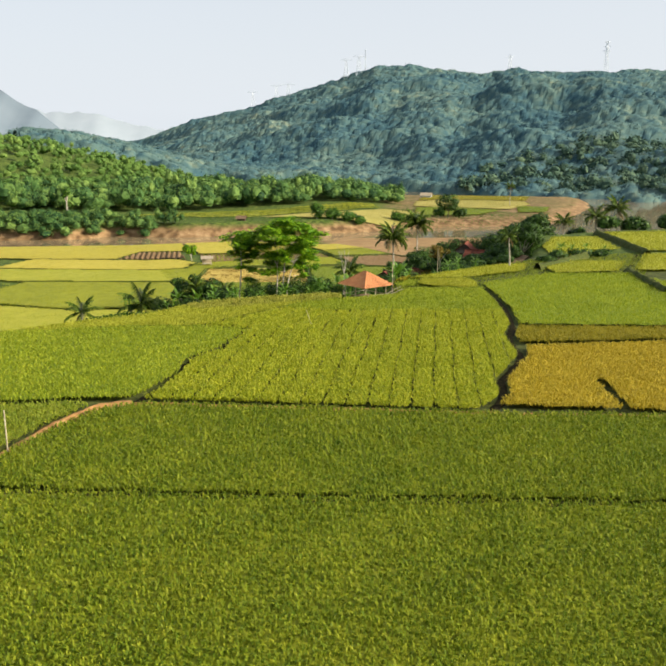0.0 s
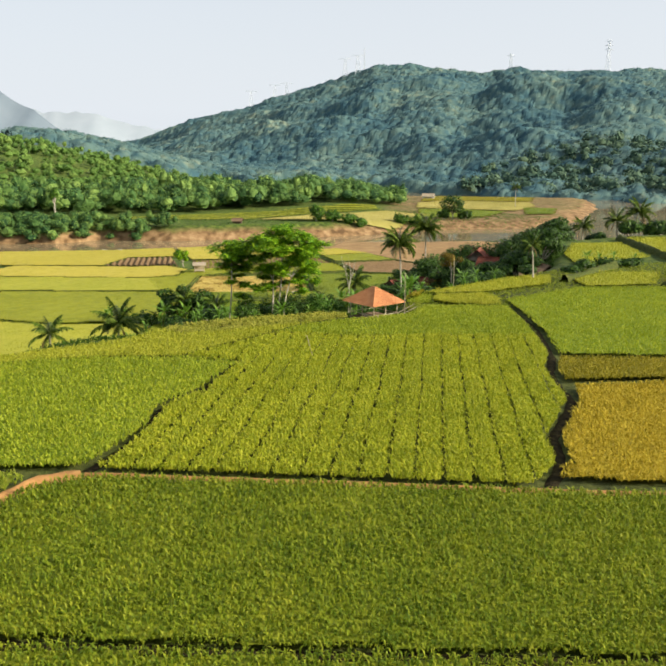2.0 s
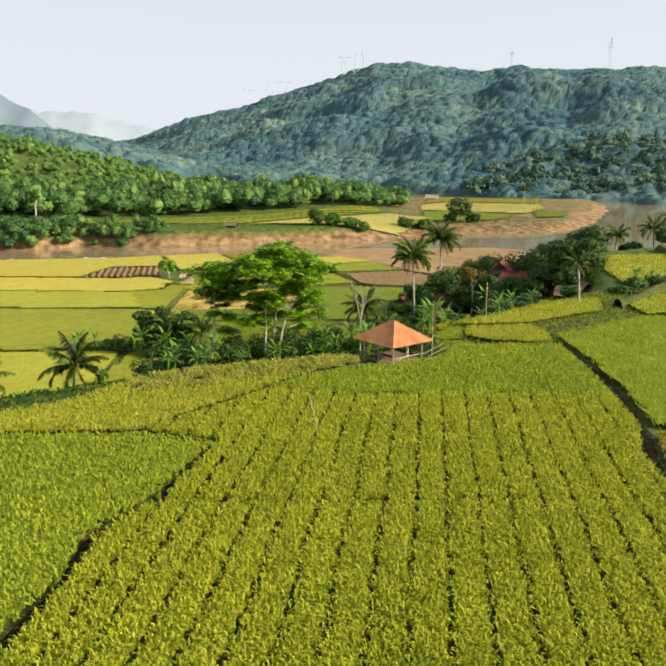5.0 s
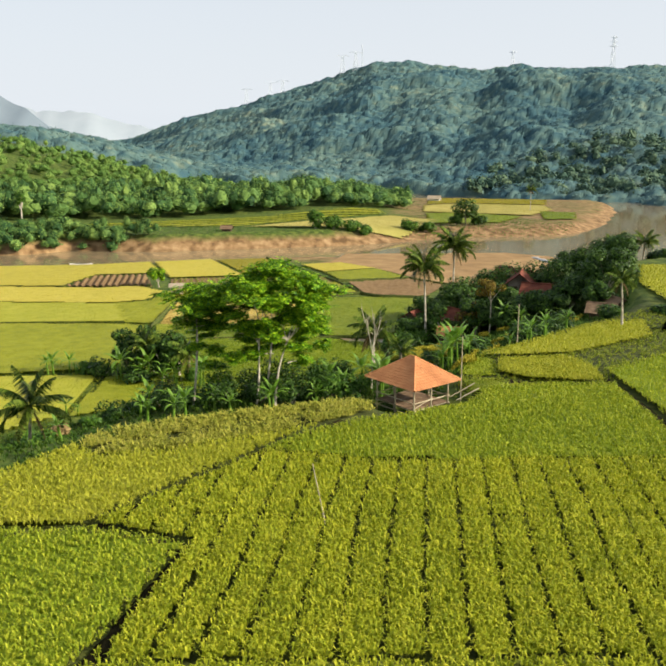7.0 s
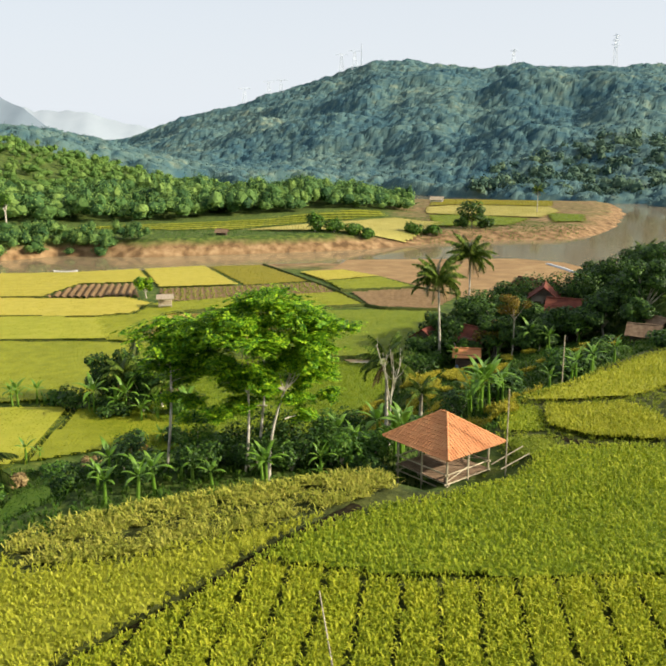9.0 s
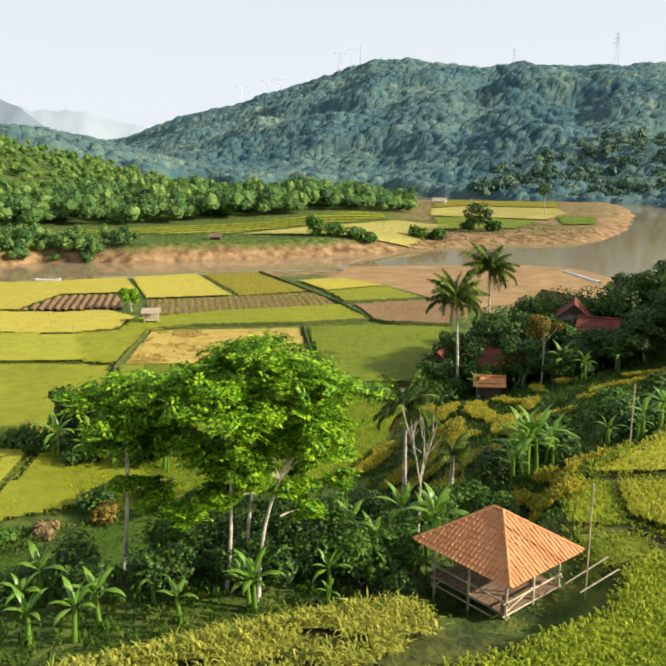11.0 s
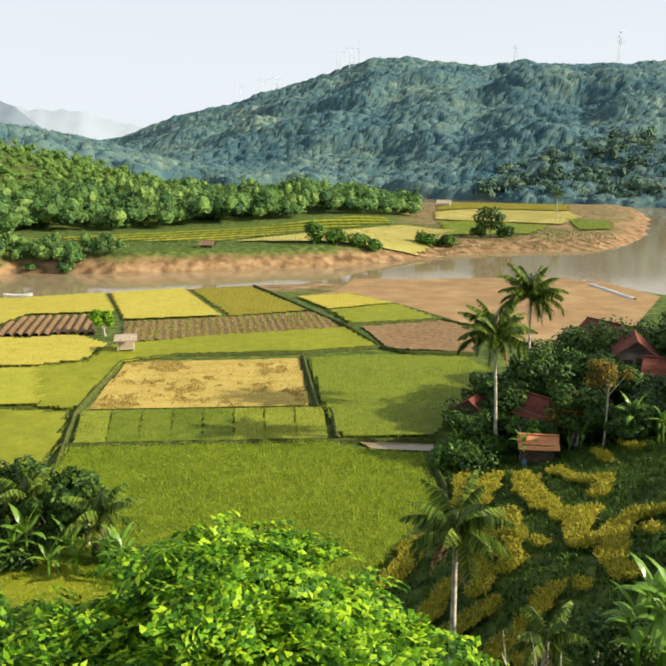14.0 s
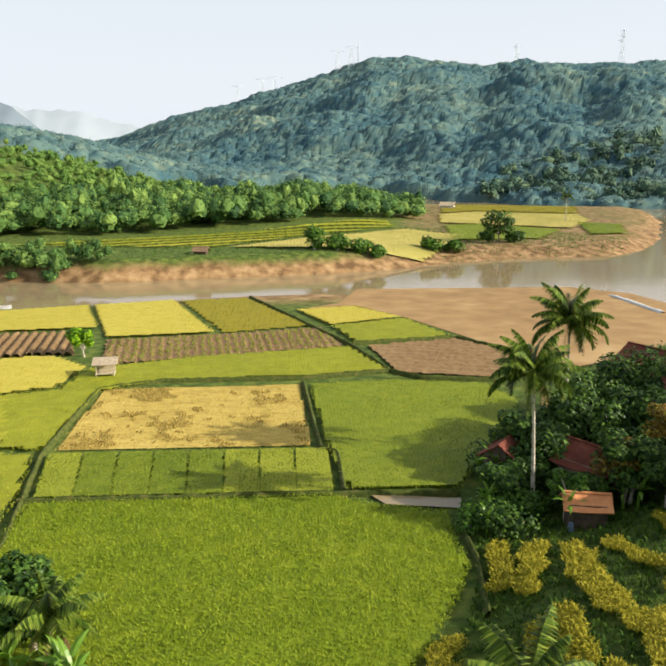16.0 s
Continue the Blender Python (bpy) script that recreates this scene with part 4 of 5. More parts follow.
# bananas
for bx, by, bt, n in ((5.6, 88.4, 3.6, 3), (4.4, 89.4, 3.0, 2), (3.0, 87.6, 2.4, 2), (12.7, 98.2, 4.2, 4), (11.6, 98.8, 3.4, 3), (13.8, 99.0, 3.2, 2), (18.8, 99.5, 3.0, 2),
                      (20.2, 100.5, 2.6, 2), (17.6, 101, 2.2, 1), (-1.4, 84.6, 2.6, 2), (-6.6, 84.2, 2.6, 2), (2.2, 88.2, 3.0, 2), (-8.8, 83.6, 2.2, 1), (-3.9, 84.2, 1.9, 1), (-9.2, 86.2, 2.6, 2), (-5.0, 85.6, 1.8, 2), (-13.4, 82.0, 1.8, 1), (1.2, 85.8, 2.0, 2),
                      (-25.8, 122, 3.2, 3), (-24.4, 123, 2.8, 2), (-9.6, 116.4, 4.2, 3), (-15.0, 118.2, 4.4, 2), (-18.0, 119, 4.4, 2), (-13.4, 116.6, 2.8, 2), (-12.2, 117.6, 3.6, 2), (17.5, 131.0, 3.0, 1), (21.9, 131.4, 2.6, 2),
                      (24.6, 128.6, 4.2, 3), (26.2, 127.4, 3.0, 2), (13.4, 134.6, 2.8, 3), (14.8, 139, 3.4, 2), (12.4, 131.4, 2.4, 2), (37.6, 113.6, 2.6, 2), (39.2, 113.2, 2.4, 2), (41.8, 115, 2.2, 2),
                      (44.4, 114.2, 2.0, 1), (29.6, 128.4, 3.4, 2), (23.2, 104, 2.4, 1), (-20.6, 107.8, 2.4, 2), (-11, 111, 2.0, 1)):
    banana(bx, by, bt * 0.85, "banana plant with broad torn green leaves", n)

# the village trees and the shrubs under them
for tx, ty, tt, tr in ((31.5, 144, 8.4, 3.8), (35, 141, 6.2, 3.2), (39, 143, 5.4, 3.4), (27, 146, 8.2, 3.0), (20.6, 141.5, 6.2, 2.6), (24, 138, 6, 2.8), (19, 138.6, 4.6, 2.2), (44, 147, 4.6, 3.0),
                       (31, 152, 7, 3.6), (36, 128, 6.4, 2.8), (27.6, 136, 5.5, 2.4), (33.4, 123, 3.4, 1.5), (40, 150, 4.6, 2.8),
                       (22.2, 133.2, 4.6, 2.4), (30, 129.8, 4.6, 2.2), (14.6, 135.6, 3.0, 1.7), (33.4, 131.4, 5.0, 2.4), (26.4, 140, 6.4, 3.0), (23.6, 143.6, 6.6, 3.0), (36.4, 134, 4.6, 2.4), (25.6, 129.2, 3.2, 1.7), (40.4, 136, 4.2, 2.4), (17.6, 141.4, 4.6, 2.2), (24.4, 129.4, 2.8, 1.6), (27.4, 131.2, 3.4, 1.9), (29.8, 132.2, 4.0, 2.0), (16.6, 138, 3.0, 1.6), (19.4, 133.2, 2.6, 1.4)):
    broadleaf(tx, ty, tt, tr, LEAF_DARK, "dark dense fruit tree beside the houses", "fruit_tree", 0.22, 20, 240, 0.21, 0.7, "village trees")
for tx, ty, tt, tr in ((-12.2, 120.8, 5.0, 1.6), (-15.2, 121.6, 5.6, 1.8), (-18.0, 122.8, 5.0, 1.8), (-13.8, 119.4, 4.4, 1.4)):
    broadleaf(tx, ty, tt, tr, LEAF_DARK, "dark leafy tree in the paddy clump", "dark_tree", 0.2, 14, 150, 0.22, 0.8, "paddy clump")
broadleaf(23.2, 130.4, 7.0, 1.5, LEAF_RUST, "slim pale-trunked tree with orange and yellow-green leaves", "slim_tree", 0.6, 11, 130, 0.15, 0.8, girth=0.45)
broadleaf(21.9, 133.6, 4.6, 1.8, LEAF_RUST, "rust-coloured shrubby tree by the houses", "rusty_tree", 0.3, 10, 120, 0.22, 0.7)
broadleaf(17.7, 132.4, 3.8, 1.3, LEAF_MID, "small forked tree beside the shed", "small_tree", 0.5, 7, 70, 0.2, 0.6)
broadleaf(-23.4, 177, 3.6, 1.7, LEAF, "round bright green tree by the field hut", "small_tree", 0.25, 10, 110, 0.25, 0.8)
broadleaf(53, 284, 7.5, 4.2, LEAF_DARK, "dark round tree on the far bank", "small_tree", 0.25, 14, 90, 0.45, 0.7)
broadleaf(-72.3, 258, 11, 2.2, LEAF_MID, "slim tall tree on the far bank", "slim_tree", 0.5, 9, 70, 0.4, 0.9)
for k in range(80):
    sx, sy = rng.uniform(12.5, 44), rng.uniform(128, 152)
    if inside(np.array([sx]), np.array([sy]), [(12, 130.5), (20, 129.5), (34, 130), (44, 146), (26, 152), (20, 147), (13, 139)])[0] and math.hypot(sx - 18.6, sy - 130.4) > 3.2:
        r = rng.uniform(1.0, 2.1)
        shrub(sx, sy, r * rng.uniform(0.9, 1.4), r, LEAF_DARK if k % 3 else LEAF_MID, "dense dark green shrub among the houses", 170, 0.17, group="village shrubs")
for sx, sy, st, sr, m in ((-7.6, 85.8, 1.8, 1.2, LEAF_DARK), (-2.2, 86.6, 2.0, 1.2, LEAF_DARK), 
                          (2.4, 86.4, 2.4, 1.2, LEAF_MID), (-5.2, 88.8, 2.8, 1.5, LEAF_MID), (-11.6, 87.0, 1.6, 1.2, LEAF_DARK), (-1.0, 89.4, 2.4, 1.4, LEAF_DARK),
                          (1.6, 89.0, 2.2, 1.3, LEAF_MID), (3.2, 90.6, 2.0, 1.3, LEAF_DARK), (-4.6, 86.6, 1.6, 1.3, LEAF_DARK), (-0.2, 86.6, 1.9, 1.4, LEAF_DARK), (1.8, 87.2, 2.0, 1.5, LEAF_DARK), (3.4, 85.4, 1.2, 0.9, LEAF_DARK), (-8.4, 88, 1.8, 1.5, LEAF_DARK),
                          (-2.8, 88.4, 1.8, 1.5, LEAF_DARK), (-10.5, 88.5, 1.2, 1.1, LEAF_MID), (4.0, 87.4, 1.8, 1.1, LEAF_MID), (6.0, 91.5, 1.6, 1.4, LEAF_DARK), (9.2, 93.2, 1.2, 1.1, LEAF_MID),
                          (10.6, 99.6, 2.2, 1.6, LEAF_DARK), (13.4, 100.4, 2.2, 1.7, LEAF_DARK), (15, 101.4, 1.6, 1.4, LEAF_DARK), (8.4, 96.6, 1.4, 1.3, LEAF_MID), (19.6, 102.6, 2.4, 1.9, LEAF_DARK),
                          (22.4, 104.8, 2.0, 1.8, LEAF_DARK), (21, 108, 1.6, 1.5, LEAF_MID), (25, 111, 2, 1.7, LEAF_DARK), (17, 106, 1.2, 1.2, LEAF_MID), (28, 106.4, 1.2, 1.2, LEAF_DARK),
                          (-13.8, 120.6, 2.8, 1.8, LEAF_DARK), (-17.0, 121.4, 3.0, 2.0, LEAF_DARK), (-11.0, 118.6, 1.8, 1.2, LEAF_MID), (-16.2, 118.2, 1.8, 1.5, LEAF_DARK), (-20.4, 121, 2.0, 1.5, LEAF_DARK),
                          (-22.4, 122.4, 1.6, 1.3, LEAF_MID), (-15.4, 106.4, 0.9, 0.9, DRYLEAF), (-17.6, 105, 1.0, 1.0, LEAF_MID), (-12.4, 108.2, 1.1, 1.0, LEAF_RUST), (-19.8, 103.4, 0.9, 0.8, DRYLEAF),
                          (-21, 101, 1.4, 1.4, LEAF_MID), (-13.2, 110, 1.8, 1.5, LEAF_DARK), (-9.6, 111.4, 1.6, 1.3, LEAF_DARK), (-6, 110, 1.4, 1.3, LEAF_MID), (-22.2, 90, 1.4, 1.2, LEAF_MID), (-15, 88.6, 1.3, 1.3, LEAF_MID),
                          (-20, 87, 1.2, 1.1, LEAF_MID), (-26.4, 87, 1.1, 1.0, LEAF_MID), (11.6, 132.6, 1.6, 1.4, LEAF_MID), (36, 110, 1.3, 1.4, LEAF_DARK), (40, 112.4, 1.2, 1.6, LEAF_DARK),
                          (43, 112.6, 1.1, 1.5, LEAF_DARK), (34, 108, 1.0, 1.3, LEAF_DARK), (47, 150, 2.2, 2.2, LEAF_DARK), (53, 151, 2.4, 2.4, LEAF_DARK), (59, 152, 2.6, 2.4, LEAF_DARK), (66, 155, 3, 2.6, LEAF_DARK), (72, 156, 3, 2.6, LEAF_DARK),
                          (6, 257, 5.5, 3.4, LEAF_MID), (11, 258, 3.8, 3.2, LEAF_MID), (16, 259, 3, 3, LEAF_MID), (20, 258, 2.4, 2.2, LEAF_MID), (33.5, 270, 3, 2.6, LEAF_MID), (38.5, 271, 2.6, 2.4, LEAF_MID), (50, 283, 3.5, 2.4, LEAF_DARK), (57, 284, 3, 2.4, LEAF_DARK)):
    shrub(sx, sy, st, sr, m, "dry brown shrub on the bank" if m is DRYLEAF else "leafy green shrub on the slope", 230 if sy < 100 else 120, 0.115 if sy < 100 else 0.2 if sy < 150 else 0.45)


# ---- woods ----
# some blue distance haze is put into this wood's base colour
WOOD_FOOT = material("foot_wood", [(0.020, 0.055, 0.040), (0.05, 0.10, 0.065), (0.10, 0.155, 0.085)], 0.08, 0.8, 0.5, patch=0.3, patch_scale=0.02)
def woods(name, px, py, radius, tall, per, size, mat, label, flat=0.75, lift=0.3, side=8, core=0.72):
    """Lumpy canopies, each a broken dome with loose leaf sprays round it."""
    n = len(px)
    mid = np.stack([px, py, height(px, py) + tall * 0.6], 1)
    ang = np.linspace(0, 2 * np.pi, side, endpoint=False)
    rings = [np.array([[0, 0, 1.0]])] + [np.stack([np.cos(ang + o) * r, np.sin(ang + o) * r, np.full(side, z)], 1) for r, z, o in ((0.55, 0.83, 0), (0.92, 0.35, 0.4), (0.95, -0.2, 0.8), (0.6, -0.7, 0))]
    dome = np.concatenate(rings)
    tri = [(0, 1 + j, 1 + (j + 1) % side) for j in range(side)]
    for k in range(3):
        for j in range(side):
            a, b = 1 + k * side + j, 1 + k * side + (j + 1) % side
            tri += [(a, a + side, b), (b, a + side, b + side)]
    tri, m = np.array(tri), len(dome)
    bumps = rng.uniform(0.68, 1.22, (n, m))[:, :, None]
    v = (mid[:, None] + dome[None] * bumps * np.stack([radius, radius * rng.uniform(0.8, 1.2, n), np.maximum(radius * flat, tall * 0.4)], 1)[:, None] * core).reshape(-1, 3)
    f = (tri[None] + (np.arange(n) * m)[:, None, None]).reshape(-1, 3)
    k = np.repeat(np.arange(n), per)
    d = rng.normal(size=(n * per, 3))
    d[:, 2] = np.abs(d[:, 2]) * 1.1 - 0.35
    d /= np.linalg.norm(d, axis=1)[:, None]
    lump = 1 + 0.25 * np.sin(d[:, 0] * 5 + k) * np.sin(d[:, 1] * 5 + 2.1 * k)
    c = mid[k] + d * (radius[k] * lump * rng.uniform(0.8, 1.1, len(k)))[:, None] * np.stack([np.ones(len(k)), np.ones(len(k)), np.maximum(flat, tall[k] * 0.4 / radius[k])], 1)
    lv = leaves(c, d + rng.normal(scale=0.3, size=d.shape) + [0, 0, lift], size * rng.uniform(0.6, 1.2, len(k)), 0.62)
    return tagged(new(name, fast_mesh(name, *join((v, f), lv), mat)), label, "woodland", kind="stuff")


def scatter(poly, gap):
    xs, ys = np.array(poly).T
    n = int((xs.max() - xs.min()) * (ys.max() - ys.min()) / gap ** 2)
    x, y = rng.uniform(xs.min(), xs.max(), n), rng.uniform(ys.min(), ys.max(), n)
    ok = inside(x, y, poly)
    return x[ok], y[ok]


wx, wy = scatter([(-170, 276), (-70, 280), (-40, 290), (-19, 301), (8, 318), (34, 338), (50, 362), (46, 385), (20, 400), (-30, 388), (-70, 322), (-170, 288)], 3.0)
woods("riverside_wood", wx, wy, rng.uniform(1.6, 3.6, len(wx)), rng.uniform(3.5, 8.5, len(wx)) * (1 + 0.3 * wave_noise(wx, wy, 35, 61)), 90, 0.34, WOOD_FAR, "dense green wood on the far bank")
wx, wy = scatter([(-100, 233.5), (-66, 234.5), (-56, 242), (-42, 240.5), (-35, 242.5), (-34, 246), (-44, 246), (-60, 250), (-100, 246)], 1.9)
woods("bank_thicket", wx, wy, rng.uniform(1.0, 2.4, len(wx)), rng.uniform(1.8, 5.0, len(wx)), 110, 0.24, WOOD_FAR, "tangled green thicket along the bank")
wx, wy = scatter([(-300, 280), (-170, 288), (-70, 322), (-30, 388), (20, 402), (20, 430), (-60, 470), (-260, 470)], 5.6)
woods("rise_scrub", wx, wy, rng.uniform(1.2, 3.0, len(wx)), rng.uniform(1.5, 5.5, len(wx)), 36, 0.36, SCRUB, "scattered green scrub on the grassy rise")


def canopy(name, mat, label):
    """The forest roof of the long hill: overlapping crown tops in one sheet, with leaf sprays on it."""
    us, ds = np.linspace(-0.40, 0.66, 340), np.r_[np.linspace(385, 800, 140), np.linspace(803, 1420, 150)]
    U, D = np.meshgrid(us, ds)
    x, y = (U * (D - 85)).ravel(), D.ravel()
    foot = np.interp(U.ravel(), [-0.40, -0.05, 0.12, 0.2, 0.35, 0.66], [470, 500, 545, 492, 445, 395])
    edge = smooth_step(y - foot + 14 * wave_noise(x, y, 60, 41), -6, 14)

    def crowns(x, y, cell, seed):
        best = np.zeros(len(x))
        ix, iy = np.floor(x / cell), np.floor(y / cell)
        for dx in (-1, 0, 1):
            for dy in (-1, 0, 1):
                h = np.sin((ix + dx) * 127.1 + (iy + dy) * 311.7 + seed) * 43758.5453
                h1, h2, h3 = h - np.floor(h), (h * 7.13) - np.floor(h * 7.13), (h * 3.71) - np.floor(h * 3.71)
                r = np.hypot(x - (ix + dx + h1) * cell, y - (iy + dy + h2) * cell) / (cell * (0.55 + 0.4 * h3))
                best = np.maximum(best, np.sqrt(np.clip(1 - r * r, 0, 1)) * (0.6 + 0.6 * h3))
        return best
    top = (2.9 * crowns(x, y, 8.0, 1.0) + 2.2 * crowns(x, y, 5.0, 2.0) + 2.5 + 2.0 * wave_noise(x, y, 45, 42)) * edge - 1.0 * (1 - edge)
    v = np.stack([x, y, height(x, y) + top], 1)
    r, c = U.shape
    q = (np.arange(r - 1)[:, None] * c + np.arange(c - 1)[None]).ravel()
    q = q[(edge[q] > 0.05) | (edge[q + c + 1] > 0.05)]
    f = np.concatenate([np.stack([q, q + 1, q + c + 1], 1), np.stack([q, q + c + 1, q + c], 1)])
    pick = rng.choice(np.flatnonzero(edge > 0.3), 70000)
    p = v[pick] + rng.normal(scale=1.0, size=(len(pick), 3)) * [1, 1, 0.5]
    p[:, 2] += 0.3
    lv = leaves(p, rng.normal(scale=0.3, size=p.shape) + [0.3, -0.3, 1.0], rng.uniform(0.45, 1.05, len(p)), 0.6)
    tagged(new(name, fast_mesh(name, *join((v, f), lv), mat)), label, "woodland", kind="stuff")


canopy("hill_forest", WOOD_HILL, "forest covering the long hill, blue haze put into its colour")
wx, wy = scatter([(95, 480), (180, 430), (290, 392), (430, 400), (430, 560), (250, 585), (120, 545)], 7.5)
woods("hill_foot_wood", wx, wy, rng.uniform(2.5, 6.0, len(wx)), rng.uniform(5, 13, len(wx)), 45, 1.05, WOOD_FOOT, "dark trees at the foot of the hill")

# far bank crops
FARF = dict(count=4, width=0.07, tall=0.5, space=0.75, slab=0.8)
field("dry_field", [(-14, 261), (30, 259.5), (40, 276), (48, 300), (34, 312), (8, 284)], CROP_PALE, "pale dry field on the far bank", **FARF)
field("rice_field", [(-62, 268), (-40, 263), (-16, 262), (6, 285), (32, 314), (30, 330), (-2, 302), (-20, 290)], RICE_LIME, "green terraces below the riverside wood", gaps=lambda x, y: np.abs((y - 0.5 * x) / 6 - np.round((y - 0.5 * x) / 6)) * 6 < 0.5, **FARF)
field("rice_field", [(42, 288), (66, 290), (80, 314), (60, 332), (48, 330)], RICE_DEEP, "light green crop on the river spit", **FARF)
field("rice_field", [(48, 338), (84, 318), (100, 345), (104, 370), (70, 385), (54, 372)], CROP_PALE, "pale crop on the river spit", **FARF)
field("rice_field", [(82, 300), (94, 302), (104, 330), (92, 338)], RICE_DEEP, "green reeds on the river spit", **FARF)
field("rice_field", [(56, 378), (72, 388), (106, 373), (118, 410), (66, 428)], RICE_OLIVE, "far olive crop on the river spit", **FARF)

# the terraced ripe plots below the pavilion
STRIPS = [([(12.4, 129.2), (11.3, 123.6)], 0.8), ([(14.3, 127.9), (12.0, 122.4)], 0.9), ([(16.1, 126.7), (14.9, 121.5), (15.0, 117.1), (15.4, 114.6), (14.4, 111.3)], 0.95),
          ([(15.6, 115.1), (16.9, 116.2)], 0.8), ([(12.7, 118.6), (11.8, 114.4), (10.7, 111.0)], 0.75), ([(18.2, 126.3), (18.4, 122.7), (18.9, 121.7)], 0.65), ([(19.9, 121.7), (18.2, 118.9)], 0.7),
          ([(21.9, 128.5), (21.4, 125.0)], 0.5), ([(24.2, 129.5), (24.1, 126.5)], 0.5), ([(19.5, 113.2), (18.1, 113.9), (16.9, 113.0), (15.1, 109.3), (14.0, 105.9)], 0.8), ([(17.8, 111.3), (17.8, 109.7)], 0.6),
          ([(12.7, 112.7), (12.7, 112.2)], 0.5), ([(12.5, 106.1), (12.4, 105.6)], 0.5), ([(11.3, 106.5), (9.8, 105.1)], 0.8), ([(7.6, 119.3), (6.3, 116.7), (5.3, 114.8)], 0.9),
          ([(11.4, 117.9), (9.2, 110.0)], 0.7), ([(8.0, 112.3), (6.7, 110.4)], 0.8), ([(8.9, 108.1), (7.5, 108.2)], 1.0), ([(8.4, 104.3), (9.0, 102.1)], 0.9),
          ([(22.4, 116.6), (24.6, 119.4), (28.6, 118.6)], 0.9), ([(28.4, 122.6), (30.4, 121.4)], 0.9), ([(11.6, 93.2), (12.6, 94.0)], 1.0), ([(13.4, 95.4), (14.6, 96.0)], 1.0), ([(15.2, 97.8), (16.8, 98.6)], 1.0), ([(12.4, 96.6), (13.2, 97.2)], 0.8), ([(10.2, 94.2), (11, 94.4)], 0.9), ([(10.8, 90.8), (12, 91)], 0.9)]


def outside(pts, wide):
    near = line_gap(pts, wide)
    return lambda x, y: ~near(x, y)


for pts, w in STRIPS:
    sx, sy = np.array(pts).T
    ring = [(sx.min() - 2, sy.min() - 2), (sx.max() + 2, sy.min() - 2), (sx.max() + 2, sy.max() + 2), (sx.min() - 2, sy.max() + 2)]
    field("ripe_plot", ring, RICE_TERRACE, "small terrace plot of ripening yellow rice", space=0.2, tall=0.62, count=9, width=0.03, lean=0.7, fine=True, gaps=outside(pts, w * 0.8))
gxs, gys = scatter([(6, 84), (10, 87.5), (14, 93.5), (21, 102), (33, 115), (40, 128), (36, 134), (20, 138), (12, 134), (11, 128), (9, 122), (5, 112), (-12, 109), (-22, 106), (-30, 96), (-30, 68), (-14, 73), (-10, 77), (4, 83)], 0.34)
gz = height(gxs, gys)
tagged(new("slope_grass", fast_mesh("slope_grass", *blades(np.stack([gxs, gys, gz], 1), rng.uniform(0.2, 0.55, len(gxs)), 4, 0.045, 0.9), SLOPE_GRASS)), "rough green grass on the terraced slope", "grass", kind="stuff")
gxs, gys = scatter([(8.8, 84), (14, 85.4), (20.4, 85), (21, 89), (30, 95), (42, 95), (52, 116), (40, 116), (30, 108), (22, 101.5), (14, 93.8), (10.6, 88)], 0.3)
tagged(new("terrace_grass", fast_mesh("terrace_grass", *blades(np.stack([gxs, gys, height(gxs, gys)], 1), rng.uniform(0.12, 0.3, len(gxs)), 6, 0.03, 1.0), RICE_DEEP)), "short green grass on the terrace edge", "grass", kind="stuff")
gxs, gys = scatter([(-60, 62), (-30, 66), (-24, 76), (-20, 100), (-20, 137), (-60, 150), (-75, 130)], 0.75)
tagged(new("valley_grass", fast_mesh("valley_grass", *blades(np.stack([gxs, gys, height(gxs, gys)], 1), rng.uniform(0.15, 0.4, len(gxs)), 5, 0.05, 1.0), RICE_DEEP)), "green grass between the low paddies", "grass", kind="stuff")

gxs, gys = scatter([(-100, 240), (-70, 240), (-56, 246), (-35, 244), (6, 252), (20, 258), (55, 270), (78, 273), (90, 290), (60, 330), (40, 320), (-14, 296), (-60, 275)], 1.0)
tagged(new("bank_grass", fast_mesh("bank_grass", *blades(np.stack([gxs, gys, height(gxs, gys)], 1), rng.uniform(0.15, 0.42, len(gxs)), 5, 0.08, 1.0), SCRUB)), "rough grass along the far river bank", "grass", kind="stuff")


